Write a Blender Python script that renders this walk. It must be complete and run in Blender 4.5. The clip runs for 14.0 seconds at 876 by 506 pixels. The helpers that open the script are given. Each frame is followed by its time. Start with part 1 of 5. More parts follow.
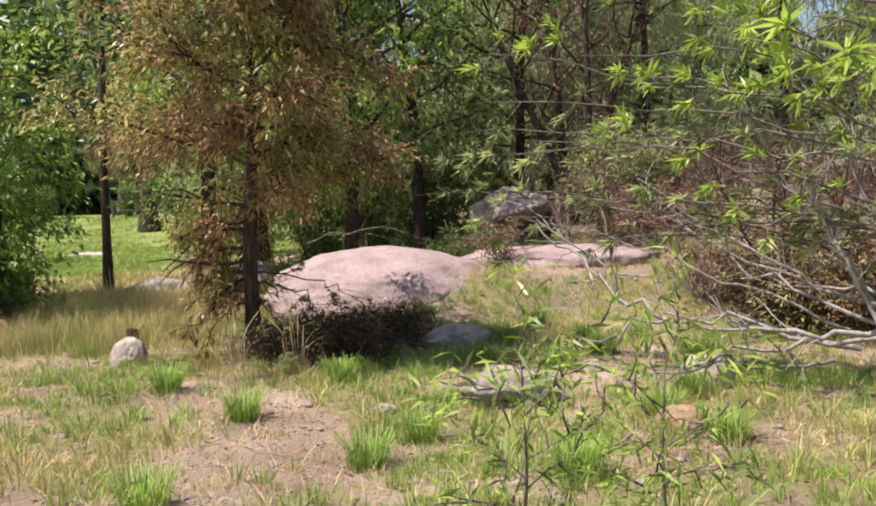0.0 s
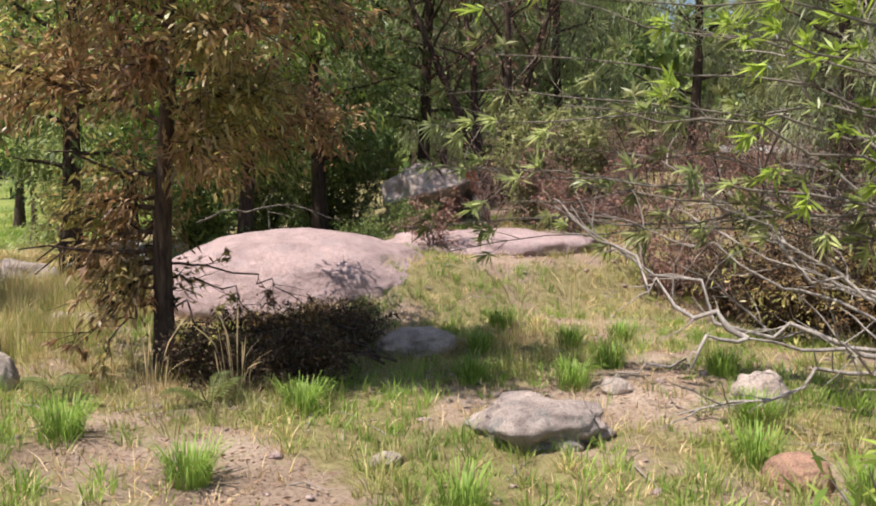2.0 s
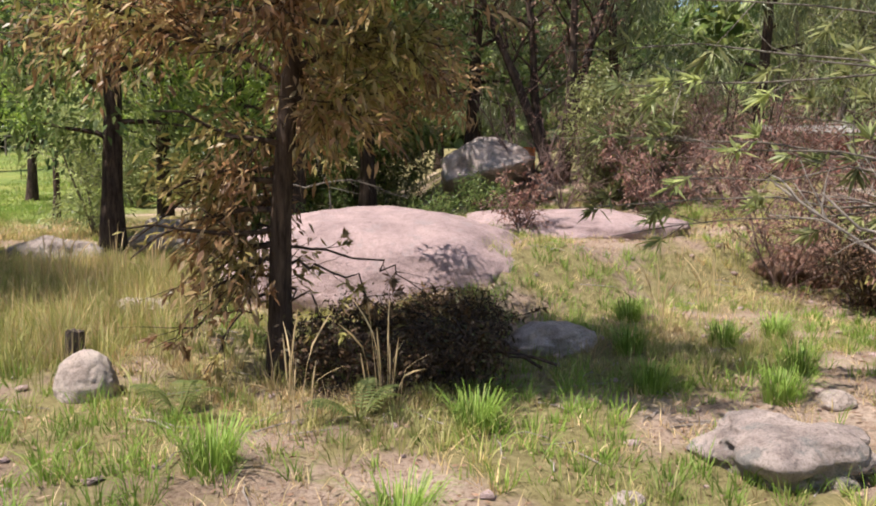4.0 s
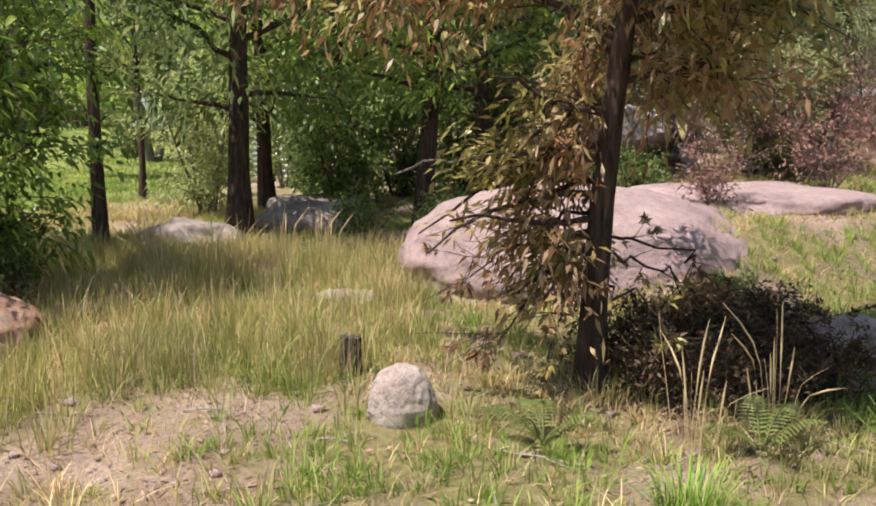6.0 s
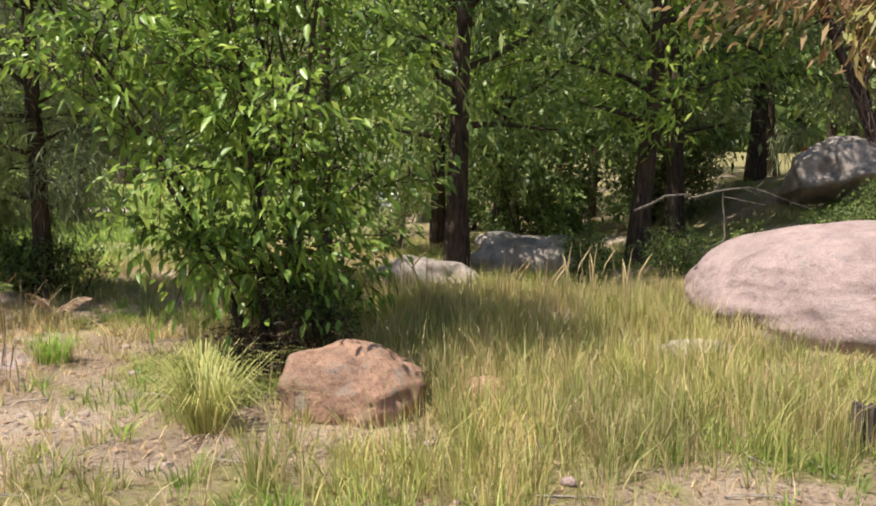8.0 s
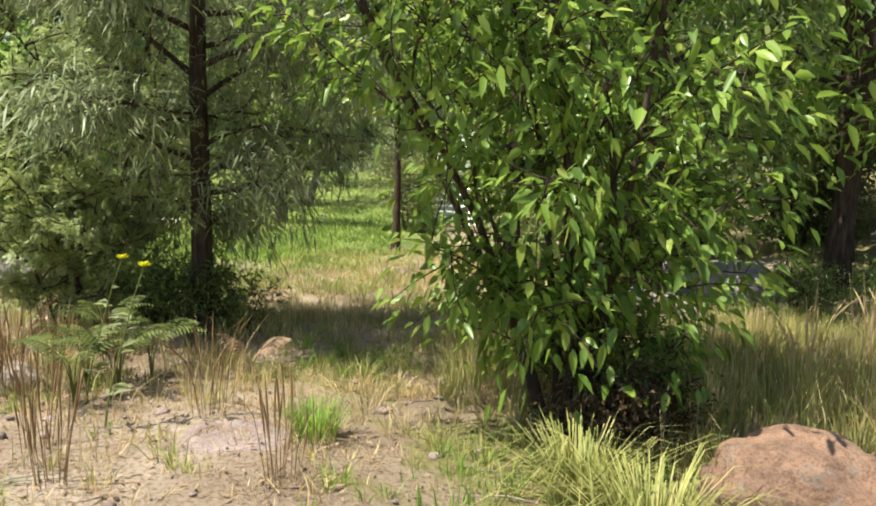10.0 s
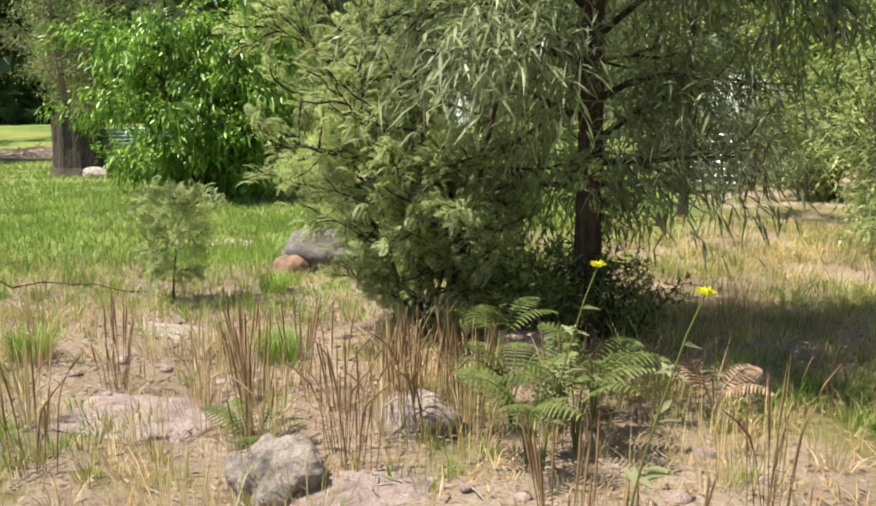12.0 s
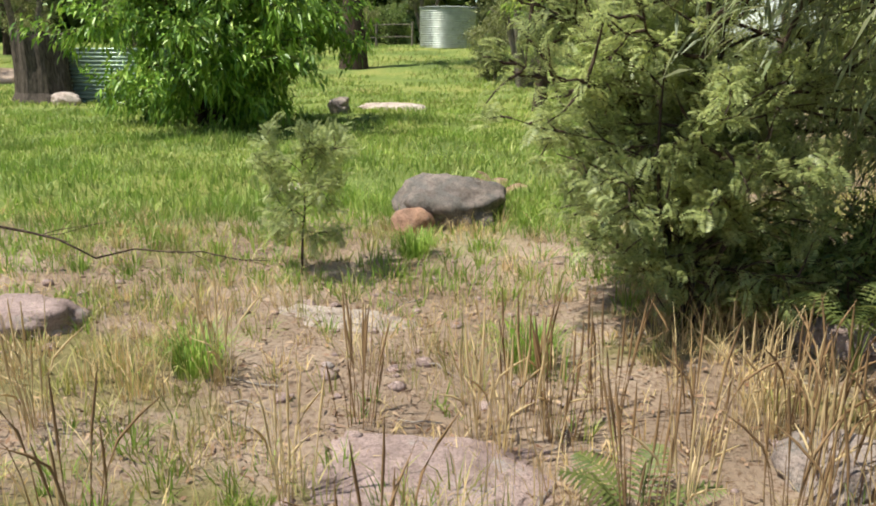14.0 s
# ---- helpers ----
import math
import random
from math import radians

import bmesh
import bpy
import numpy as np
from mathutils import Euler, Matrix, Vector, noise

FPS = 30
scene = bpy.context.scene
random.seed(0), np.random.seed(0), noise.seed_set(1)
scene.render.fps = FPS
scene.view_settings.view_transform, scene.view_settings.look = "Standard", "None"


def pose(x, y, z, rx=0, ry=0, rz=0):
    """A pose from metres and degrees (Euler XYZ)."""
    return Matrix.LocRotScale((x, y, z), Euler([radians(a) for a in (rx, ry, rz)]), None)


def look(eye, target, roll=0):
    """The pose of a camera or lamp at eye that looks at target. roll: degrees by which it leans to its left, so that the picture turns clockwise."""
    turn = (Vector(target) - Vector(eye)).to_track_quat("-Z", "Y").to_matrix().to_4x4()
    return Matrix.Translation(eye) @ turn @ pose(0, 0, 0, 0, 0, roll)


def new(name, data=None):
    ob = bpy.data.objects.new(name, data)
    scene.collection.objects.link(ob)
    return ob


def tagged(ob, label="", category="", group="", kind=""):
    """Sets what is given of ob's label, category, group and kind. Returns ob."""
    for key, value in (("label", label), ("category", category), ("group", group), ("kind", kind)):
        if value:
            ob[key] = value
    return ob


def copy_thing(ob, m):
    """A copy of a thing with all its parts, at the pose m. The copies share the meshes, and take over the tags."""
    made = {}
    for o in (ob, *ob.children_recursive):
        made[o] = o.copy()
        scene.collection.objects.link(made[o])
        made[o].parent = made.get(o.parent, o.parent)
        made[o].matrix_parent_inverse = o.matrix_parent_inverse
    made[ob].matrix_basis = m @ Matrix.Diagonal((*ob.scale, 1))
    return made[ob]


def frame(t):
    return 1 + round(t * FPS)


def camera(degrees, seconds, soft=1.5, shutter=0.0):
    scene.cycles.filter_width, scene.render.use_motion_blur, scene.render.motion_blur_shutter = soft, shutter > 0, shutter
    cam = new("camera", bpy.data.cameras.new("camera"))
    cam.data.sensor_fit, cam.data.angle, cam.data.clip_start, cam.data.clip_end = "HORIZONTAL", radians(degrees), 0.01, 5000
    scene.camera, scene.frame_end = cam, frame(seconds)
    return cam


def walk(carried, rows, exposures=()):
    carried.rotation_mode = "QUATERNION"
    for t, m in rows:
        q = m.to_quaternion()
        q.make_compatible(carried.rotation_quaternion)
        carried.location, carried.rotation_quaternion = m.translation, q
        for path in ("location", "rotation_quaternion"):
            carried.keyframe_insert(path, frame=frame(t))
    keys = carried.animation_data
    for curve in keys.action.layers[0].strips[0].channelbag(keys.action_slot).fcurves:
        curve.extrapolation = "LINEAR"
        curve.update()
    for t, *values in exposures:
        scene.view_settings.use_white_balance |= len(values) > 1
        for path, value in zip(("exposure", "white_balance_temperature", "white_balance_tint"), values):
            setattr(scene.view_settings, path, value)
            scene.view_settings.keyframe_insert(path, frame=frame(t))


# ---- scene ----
cam = camera(58.57, 14.0, soft=1.9)
EXPOSURES = [(0, 0.80, 6550, 11), (1.5, 0.72, 6550, 11), (2.5, 0.78, 6550, 11), (5, 0.72, 6550, 13), (7, 0.78, 6650, 10), (9.5, 0.85, 6700, -2), (10.5, 0.91, 6750, -3), (11.5, 0.99, 6300, 9), (12.0, 0.85, 6700, 0), (12.5, 0.78, 6650, 1), (13, 0.76, 6650, 1), (14, 0.62, 6650, 2)]
# seconds, eye x, y, z, yaw, pitch, roll
PATH = [
    (0.0, 2.319, 0.128, 1.492, 9.84, -3.45, 1.58),
    (0.5, 2.010, 0.549, 1.473, 10.85, -5.24, 1.95),
    (1.0, 1.671, 0.954, 1.463, 11.99, -5.72, 1.65),
    (1.5, 1.384, 1.351, 1.494, 1.52, -5.74, -0.05),
    (2.0, 1.134, 1.533, 1.518, -0.72, -5.29, -0.13),
    (2.5, 0.907, 1.673, 1.518, 5.08, -3.46, -0.88),
    (2.7, 0.785, 1.760, 1.515, 6.63, -2.90, -1.17),
    (4.8, -0.649, 2.924, 1.446, -4.94, -8.81, -0.83),
    (5.0, -0.850, 3.024, 1.458, -3.74, -7.91, -0.92),
    (5.5, -1.409, 3.202, 1.476, -0.85, -7.79, -1.53),
    (6.0, -1.868, 3.283, 1.476, -0.36, -9.10, -0.07),
    (6.5, -2.418, 3.388, 1.487, 1.87, -8.25, 0.21),
    (7.0, -2.969, 3.467, 1.488, 5.25, -7.45, -0.03),
    (7.2, -3.212, 3.519, 1.482, 7.29, -7.37, 0.21),
    (9.3, -5.760, 4.779, 1.418, -6.58, -5.26, -0.25),
    (9.5, -5.933, 4.899, 1.422, -3.97, -5.99, -0.27),
    (10.0, -6.443, 5.203, 1.441, 2.59, -5.81, -0.85),
    (10.5, -6.924, 5.544, 1.466, 3.12, -5.65, -0.17),
    (11.0, -7.395, 5.901, 1.493, 2.85, -4.43, 0.58),
    (11.5, -7.871, 6.256, 1.528, 6.16, -5.27, 0.27),
    (12.0, -8.373, 6.479, 1.512, 15.10, -9.48, 0.13),
    (12.5, -8.911, 6.691, 1.498, 21.18, -12.29, -0.44),
    (13.0, -9.427, 6.977, 1.494, 19.27, -13.28, -0.31),
    (13.5, -9.938, 7.165, 1.505, 14.55, -14.17, -0.61),
    (14.0, -10.430, 7.348, 1.515, 10.91, -14.96, -0.29),
]
walk(cam, [(t, pose(x, y, z, 90 + pitch, roll, yaw)) for t, x, y, z, yaw, pitch, roll in PATH], EXPOSURES)

# ---- world and sun: high summer sun from the walker's left ----
SUN_FROM = Vector((-0.92, -0.40, 2.0)).normalized()
world = bpy.data.worlds.new("sky")
scene.world = world
world.use_nodes = True
sky = world.node_tree.nodes.new("ShaderNodeTexSky")
sky.sky_type = "NISHITA"
sky.sun_disc = False
sky.sun_elevation = math.asin(SUN_FROM.z)
sky.sun_rotation = math.atan2(SUN_FROM.x, SUN_FROM.y)
background = world.node_tree.nodes["Background"]
background.inputs["Strength"].default_value = 0.095
world.node_tree.links.new(sky.outputs[0], background.inputs[0])
sun = new("sun", bpy.data.lights.new("sun", "SUN"))
sun.data.energy = 5.0
sun.data.angle = radians(0.5)
sun.data.color = (1.0, 0.95, 0.86)
sun.matrix_world = look(tuple(SUN_FROM * 60), (0, 0, 0))


# ---- materials ----
def material(name, rough=0.8, spec=0.3):
    m = bpy.data.materials.new(name)
    m.use_nodes = True
    nt = m.node_tree
    b = nt.nodes["Principled BSDF"]
    b.inputs["Roughness"].default_value = rough
    b.inputs["Specular IOR Level"].default_value = spec
    return m, nt, b


def ramp(nt, source, stops):
    r = nt.nodes.new("ShaderNodeValToRGB")
    el = r.color_ramp.elements
    while len(el) < len(stops):
        el.new(0.5)
    for e, (p, c) in zip(el, stops):
        e.position, e.color = p, (*c, 1)
    nt.links.new(source, r.inputs[0])
    return r.outputs[0]


def noise_tex(nt, scale, detail=5.0, rough=0.6, stretch=None, coords="Object", distort=0.0):
    tc = nt.nodes.new("ShaderNodeTexCoord")
    n = nt.nodes.new("ShaderNodeTexNoise")
    n.inputs["Scale"].default_value = scale
    n.inputs["Detail"].default_value = detail
    n.inputs["Roughness"].default_value = rough
    n.inputs["Distortion"].default_value = distort
    if stretch:
        mp = nt.nodes.new("ShaderNodeMapping")
        mp.inputs["Scale"].default_value = stretch
        nt.links.new(tc.outputs[coords], mp.inputs[0])
        nt.links.new(mp.outputs[0], n.inputs[0])
    else:
        nt.links.new(tc.outputs[coords], n.inputs[0])
    return n.outputs[0]


def mix(nt, fac, a, b, mode="MIX"):
    m = nt.nodes.new("ShaderNodeMix")
    m.data_type, m.blend_type = "RGBA", mode
    for sock, v in ((m.inputs[0], fac), (m.inputs[6], a), (m.inputs[7], b)):
        if isinstance(v, (int, float)):
            sock.default_value = v
        elif isinstance(v, tuple):
            sock.default_value = (*v, 1)
        else:
            nt.links.new(v, sock)
    return m.outputs[2]


def bump(nt, b, height, strength, distance):
    n = nt.nodes.new("ShaderNodeBump")
    n.inputs["Strength"].default_value = strength
    n.inputs["Distance"].default_value = distance
    nt.links.new(height, n.inputs["Height"])
    nt.links.new(n.outputs[0], b.inputs["Normal"])


def rock_material(name, pale, mid, dark, lichen, lichen_amount=0.5, stained=0.8):
    m, nt, b = material(name, 0.9, 0.2)
    big = noise_tex(nt, 2.2, 6, 0.62, distort=0.4)
    c = ramp(nt, big, [(0.3, dark), (0.47, mid), (0.68, pale)])
    lich = ramp(nt, noise_tex(nt, 5.5, 8, 0.7), [(lichen_amount - 0.03, (0, 0, 0)), (lichen_amount + 0.08, (1, 1, 1))])
    c = mix(nt, lich, c, lichen)
    stain = noise_tex(nt, 11, 9, 0.75, distort=0.6)
    c = mix(nt, stained, c, ramp(nt, stain, [(0.33, (0.50, 0.45, 0.43)), (0.5, (0.92, 0.9, 0.88)), (0.66, (1.15, 1.1, 1.06))]), "MULTIPLY")
    fine = noise_tex(nt, 85, 4, 0.75)
    c = mix(nt, 0.65, c, ramp(nt, fine, [(0.34, (0.35, 0.33, 0.32)), (0.52, (1, 1, 1)), (0.72, (1.1, 1.03, 0.97))]), "MULTIPLY")
    nt.links.new(c, b.inputs["Base Color"])
    bump(nt, b, noise_tex(nt, 15, 10, 0.75), 0.9, 0.05)
    return m


BOULDER_ROCK = rock_material("mauve_granite", (0.53, 0.39, 0.39), (0.44, 0.325, 0.33), (0.31, 0.225, 0.23), (0.38, 0.31, 0.32), 0.58, 0.6)
PINK_ROCK = rock_material("pink_granite", (0.64, 0.49, 0.475), (0.50, 0.375, 0.365), (0.29, 0.215, 0.21), (0.46, 0.41, 0.41), 0.60)
ORANGE_ROCK = rock_material("orange_granite", (0.58, 0.36, 0.26), (0.45, 0.27, 0.20), (0.24, 0.16, 0.13), (0.34, 0.29, 0.27), 0.58)
GREY_ROCK = rock_material("lichen_grey_rock", (0.58, 0.49, 0.45), (0.45, 0.37, 0.35), (0.20, 0.17, 0.165), (0.26, 0.245, 0.24), 0.54)
WHITE_ROCK = rock_material("pale_rock", (0.70, 0.61, 0.56), (0.56, 0.47, 0.43), (0.32, 0.25, 0.22), (0.46, 0.39, 0.37), 0.60)
DARK_ROCK = rock_material("dark_mauve_rock", (0.46, 0.38, 0.35), (0.31, 0.26, 0.245), (0.13, 0.11, 0.105), (0.20, 0.185, 0.18), 0.5)
RUST_ROCK = rock_material("rust_brown_rock", (0.38, 0.24, 0.17), (0.22, 0.13, 0.09), (0.09, 0.055, 0.04), (0.20, 0.15, 0.13), 0.6)


def bark_material(name, light, dark):
    m, nt, b = material(name, 0.95, 0.15)
    g = noise_tex(nt, 26, 6, 0.7, (1, 1, 0.16))
    c = ramp(nt, g, [(0.34, dark), (0.66, light)])
    c = mix(nt, 0.5, c, ramp(nt, noise_tex(nt, 3.0, 4), [(0.35, (0.55, 0.55, 0.55)), (0.65, (1, 1, 1))]), "MULTIPLY")
    nt.links.new(c, b.inputs["Base Color"])
    bump(nt, b, g, 0.9, 0.02)
    return m


DARK_BARK = bark_material("dark_bark", (0.13, 0.09, 0.07), (0.03, 0.02, 0.017))
GREY_BARK = bark_material("grey_bark", (0.30, 0.26, 0.22), (0.10, 0.08, 0.07))
DEAD_WOOD = bark_material("weathered_dead_wood", (0.50, 0.44, 0.40), (0.22, 0.18, 0.16))
PINK_TWIG = bark_material("pinkish_dead_twigs", (0.30, 0.20, 0.18), (0.12, 0.08, 0.072))
CHAR_WOOD = bark_material("dark_stump_wood", (0.16, 0.125, 0.105), (0.035, 0.028, 0.025))


LEAF_GAIN = 1.55


def leaf_material(name, colours, rough=0.5, through_light=0.35, spec=0.35, other=None, single=False, share=0.5):
    """colours: stops over the random of each leaf."""
    m, nt, b = material(name, rough, spec)
    geo = nt.nodes.new("ShaderNodeObjectInfo" if single else "ShaderNodeNewGeometry")
    chance = geo.outputs["Random" if single else "Random Per Island"]
    n = len(colours)
    c = ramp(nt, chance, [(i / max(1, n - 1), tuple(min(0.8, LEAF_GAIN * k) for k in col)) for i, col in enumerate(colours)])
    if other:
        c2 = ramp(nt, chance, [(i / max(1, len(other) - 1), tuple(min(0.8, LEAF_GAIN * k) for k in col)) for i, col in enumerate(other)])
        c = mix(nt, ramp(nt, noise_tex(nt, 1.1, 4, 0.6), [(share - 0.06, (0, 0, 0)), (share + 0.06, (1, 1, 1))]), c, c2)
    patch = ramp(nt, noise_tex(nt, 1.3, 3), [(0.35, (0.60, 0.60, 0.58)), (0.65, (1.2, 1.15, 1.0))])
    c = mix(nt, 0.8, c, patch, "MULTIPLY")
    nt.links.new(c, b.inputs["Base Color"])
    tr = nt.nodes.new("ShaderNodeBsdfTranslucent")
    nt.links.new(c, tr.inputs[0])
    sh = nt.nodes.new("ShaderNodeMixShader")
    sh.inputs[0].default_value = through_light
    nt.links.new(b.outputs[0], sh.inputs[1])
    nt.links.new(tr.outputs[0], sh.inputs[2])
    nt.links.new(sh.outputs[0], nt.nodes["Material Output"].inputs[0])
    return m


BROWN_LEAF = leaf_material("browned_olive_leaves", [(0.115, 0.0575, 0.0345), (0.23, 0.121, 0.0633), (0.299, 0.172, 0.092), (0.196, 0.149, 0.069), (0.38, 0.241, 0.138), (0.161, 0.0978, 0.0575), (0.46, 0.345, 0.218)], 0.42, 0.45, 0.5,
                           other=[(0.127, 0.132, 0.0403), (0.218, 0.218, 0.069), (0.172, 0.138, 0.0575), (0.31, 0.299, 0.103), (0.414, 0.38, 0.161), (0.253, 0.172, 0.0805)], share=0.51)
BROAD = [(0.09, 0.15, 0.03), (0.15, 0.235, 0.045), (0.22, 0.31, 0.06), (0.12, 0.195, 0.045), (0.33, 0.39, 0.10)]
BROAD_LEAF = leaf_material("broad_green_leaves", BROAD, 0.36, 0.48, 0.5)
BROAD_LEAF_ONE = leaf_material("broad_green_leaf", BROAD, 0.36, 0.48, 0.5, single=True)
PEACH_LEAF = leaf_material("bright_green_leaves", [(0.07, 0.14, 0.022), (0.12, 0.22, 0.032), (0.19, 0.31, 0.05), (0.32, 0.42, 0.09)], 0.4, 0.24, 0.45)
DARK_LEAF = leaf_material("dark_green_leaves", [(0.05, 0.085, 0.03), (0.10, 0.15, 0.05), (0.16, 0.21, 0.07), (0.25, 0.29, 0.11)], 0.42, 0.45)
MID_LEAF = leaf_material("mid_green_leaves", [(0.09, 0.15, 0.035), (0.16, 0.24, 0.05), (0.25, 0.34, 0.07), (0.36, 0.42, 0.11)], 0.4, 0.5)
OLIVE_LEAF = leaf_material("olive_leaves", [(0.09, 0.10, 0.045), (0.15, 0.165, 0.07), (0.20, 0.215, 0.095), (0.27, 0.27, 0.14)], 0.45, 0.42)
YOUNG_LEAF = leaf_material("yellow_green_leaves", [(0.18, 0.27, 0.04), (0.25, 0.34, 0.05), (0.30, 0.38, 0.08), (0.20, 0.26, 0.08)], 0.4, 0.45)
GREY_NEEDLE = leaf_material("grey_green_needles", [(0.12, 0.15, 0.085), (0.19, 0.225, 0.125), (0.27, 0.30, 0.18), (0.21, 0.215, 0.13)], 0.4, 0.45)
WATTLE_LEAF = leaf_material("feathery_wattle_leaves", [(0.18, 0.225, 0.095), (0.27, 0.315, 0.135), (0.37, 0.41, 0.18), (0.22, 0.255, 0.14)], 0.4, 0.5)
FERN_LEAF = leaf_material("bracken_fronds", [(0.09, 0.12, 0.04), (0.13, 0.155, 0.05), (0.19, 0.195, 0.07)])
# dead-leaf brown, with the darkness of deep shade put into the colour
DRY_SHADE_LEAF = leaf_material("dry_leaves_shade_darkened", [(0.03, 0.02, 0.012), (0.06, 0.035, 0.02), (0.10, 0.055, 0.03), (0.045, 0.05, 0.022)], 0.6, 0.15)
GREEN_GRASS = leaf_material("green_grass", [(0.10, 0.17, 0.03), (0.15, 0.24, 0.04), (0.20, 0.29, 0.06), (0.27, 0.31, 0.10)], 0.55, 0.35)
LAWN_GRASS = leaf_material("lawn_grass", [(0.13, 0.195, 0.045), (0.19, 0.265, 0.06), (0.25, 0.31, 0.085), (0.34, 0.345, 0.14)], 0.55, 0.35)
OLIVE_GRASS = leaf_material("olive_grass", [(0.17, 0.19, 0.06), (0.24, 0.25, 0.08), (0.31, 0.30, 0.12), (0.38, 0.33, 0.16)], 0.6, 0.3)
STRAW_GRASS = leaf_material("dry_straw_grass", [(0.30, 0.21, 0.12), (0.42, 0.31, 0.18), (0.52, 0.41, 0.26), (0.36, 0.28, 0.13)], 0.6, 0.3)
STEM_BROWN = leaf_material("brown_dead_stems", [(0.11, 0.065, 0.035), (0.18, 0.11, 0.06), (0.27, 0.18, 0.10)], 0.7, 0.1)
LITTER = leaf_material("fallen_leaves", [(0.14, 0.08, 0.055), (0.23, 0.14, 0.10), (0.30, 0.215, 0.16), (0.20, 0.135, 0.10)], 0.7, 0.1)
RED_LEAF = leaf_material("reddish_dead_leaves", [(0.15, 0.07, 0.06), (0.22, 0.115, 0.095), (0.19, 0.14, 0.12)], 0.7, 0.2)
YELLOW_PETAL = leaf_material("yellow_petals", [(0.75, 0.55, 0.02), (0.85, 0.66, 0.04)], 0.5, 0.2)


def ground_material():
    m, nt, b = material("sandy_earth", 0.95, 0.1)
    big = noise_tex(nt, 0.8, 6, 0.6)
    earth = ramp(nt, big, [(0.32, (0.24, 0.175, 0.13)), (0.5, (0.38, 0.285, 0.225)), (0.68, (0.53, 0.42, 0.35))])
    litter = ramp(nt, noise_tex(nt, 38, 6, 0.75), [(0.36, (0.45, 0.33, 0.24)), (0.52, (1, 1, 1)), (0.70, (1.15, 1.05, 0.92))])
    earth = mix(nt, 0.85, earth, litter, "MULTIPLY")
    att = nt.nodes.new("ShaderNodeAttribute")
    att.attribute_name = "cover"
    sep = nt.nodes.new("ShaderNodeSeparateColor")
    nt.links.new(att.outputs["Color"], sep.inputs[0])
    turf = ramp(nt, noise_tex(nt, 16, 6, 0.7), [(0.3, (0.13, 0.165, 0.05)), (0.55, (0.21, 0.26, 0.075)), (0.75, (0.32, 0.32, 0.14))])
    patch = ramp(nt, noise_tex(nt, 0.45, 5, 0.65), [(0.36, (0.55, 0.62, 0.6)), (0.5, (0.95, 0.95, 0.9)), (0.64, (1.35, 1.1, 1.15))])
    turf = mix(nt, 0.9, turf, patch, "MULTIPLY")
    thatch = ramp(nt, noise_tex(nt, 14, 6, 0.7), [(0.3, (0.15, 0.12, 0.055)), (0.55, (0.27, 0.23, 0.11)), (0.75, (0.38, 0.32, 0.18))])
    edge = nt.nodes.new("ShaderNodeMath")
    edge.operation = "ADD"
    nt.links.new(sep.outputs[1], edge.inputs[0])
    wob = nt.nodes.new("ShaderNodeMath")
    wob.operation = "MULTIPLY_ADD"
    wob.inputs[1].default_value, wob.inputs[2].default_value = 1.4, -0.7
    nt.links.new(noise_tex(nt, 3.2, 7, 0.7), wob.inputs[0])
    nt.links.new(wob.outputs[0], edge.inputs[1])
    cover = ramp(nt, edge.outputs[0], [(0.38, (0, 0, 0)), (0.62, (1, 1, 1))])
    c = mix(nt, cover, earth, thatch)
    c = mix(nt, sep.outputs[0], c, turf)
    nt.links.new(c, b.inputs["Base Color"])
    bump(nt, b, noise_tex(nt, 30, 8, 0.75), 0.8, 0.05)
    return m


GROUND = ground_material()


def corrugated_material(name, dull, bright, worn):
    m, nt, b = material(name, 0.42, 0.5)
    b.inputs["Metallic"].default_value = 0.55
    c = ramp(nt, noise_tex(nt, 3, 6, 0.7), [(0.3, dull), (0.6, bright), (0.8, worn)])
    nt.links.new(c, b.inputs["Base Color"])
    return m


IRON = corrugated_material("galvanised_iron", (0.36, 0.38, 0.37), (0.56, 0.59, 0.58), (0.46, 0.42, 0.37))
GREEN_IRON = corrugated_material("pale_green_iron", (0.24, 0.31, 0.26), (0.38, 0.47, 0.40), (0.36, 0.36, 0.29))


def paint_material(name, colour, worn):
    m, nt, b = material(name, 0.6, 0.3)
    c = ramp(nt, noise_tex(nt, 4, 8, 0.75), [(0.35, worn), (0.5, colour), (0.75, tuple(min(1, k * 1.2) for k in colour))])
    nt.links.new(c, b.inputs["Base Color"])
    bump(nt, b, noise_tex(nt, 30, 4), 0.2, 0.01)
    return m


RED_PAINT = paint_material("weathered_red_paint", (0.34, 0.085, 0.075), (0.17, 0.08, 0.07))
ROOF_GREY = paint_material("dull_grey_roof", (0.30, 0.29, 0.28), (0.20, 0.16, 0.14))
RUST = paint_material("orange_rust", (0.62, 0.16, 0.035), (0.30, 0.10, 0.04))


# ---- building helpers ----
rng = np.random.default_rng(11)


def reseed(k):
    global rng
    rng = np.random.default_rng(k)


def ss(v, a, b):
    k = np.clip((np.asarray(v, float) - a) / (b - a), 0, 1)
    return k * k * (3 - 2 * k)


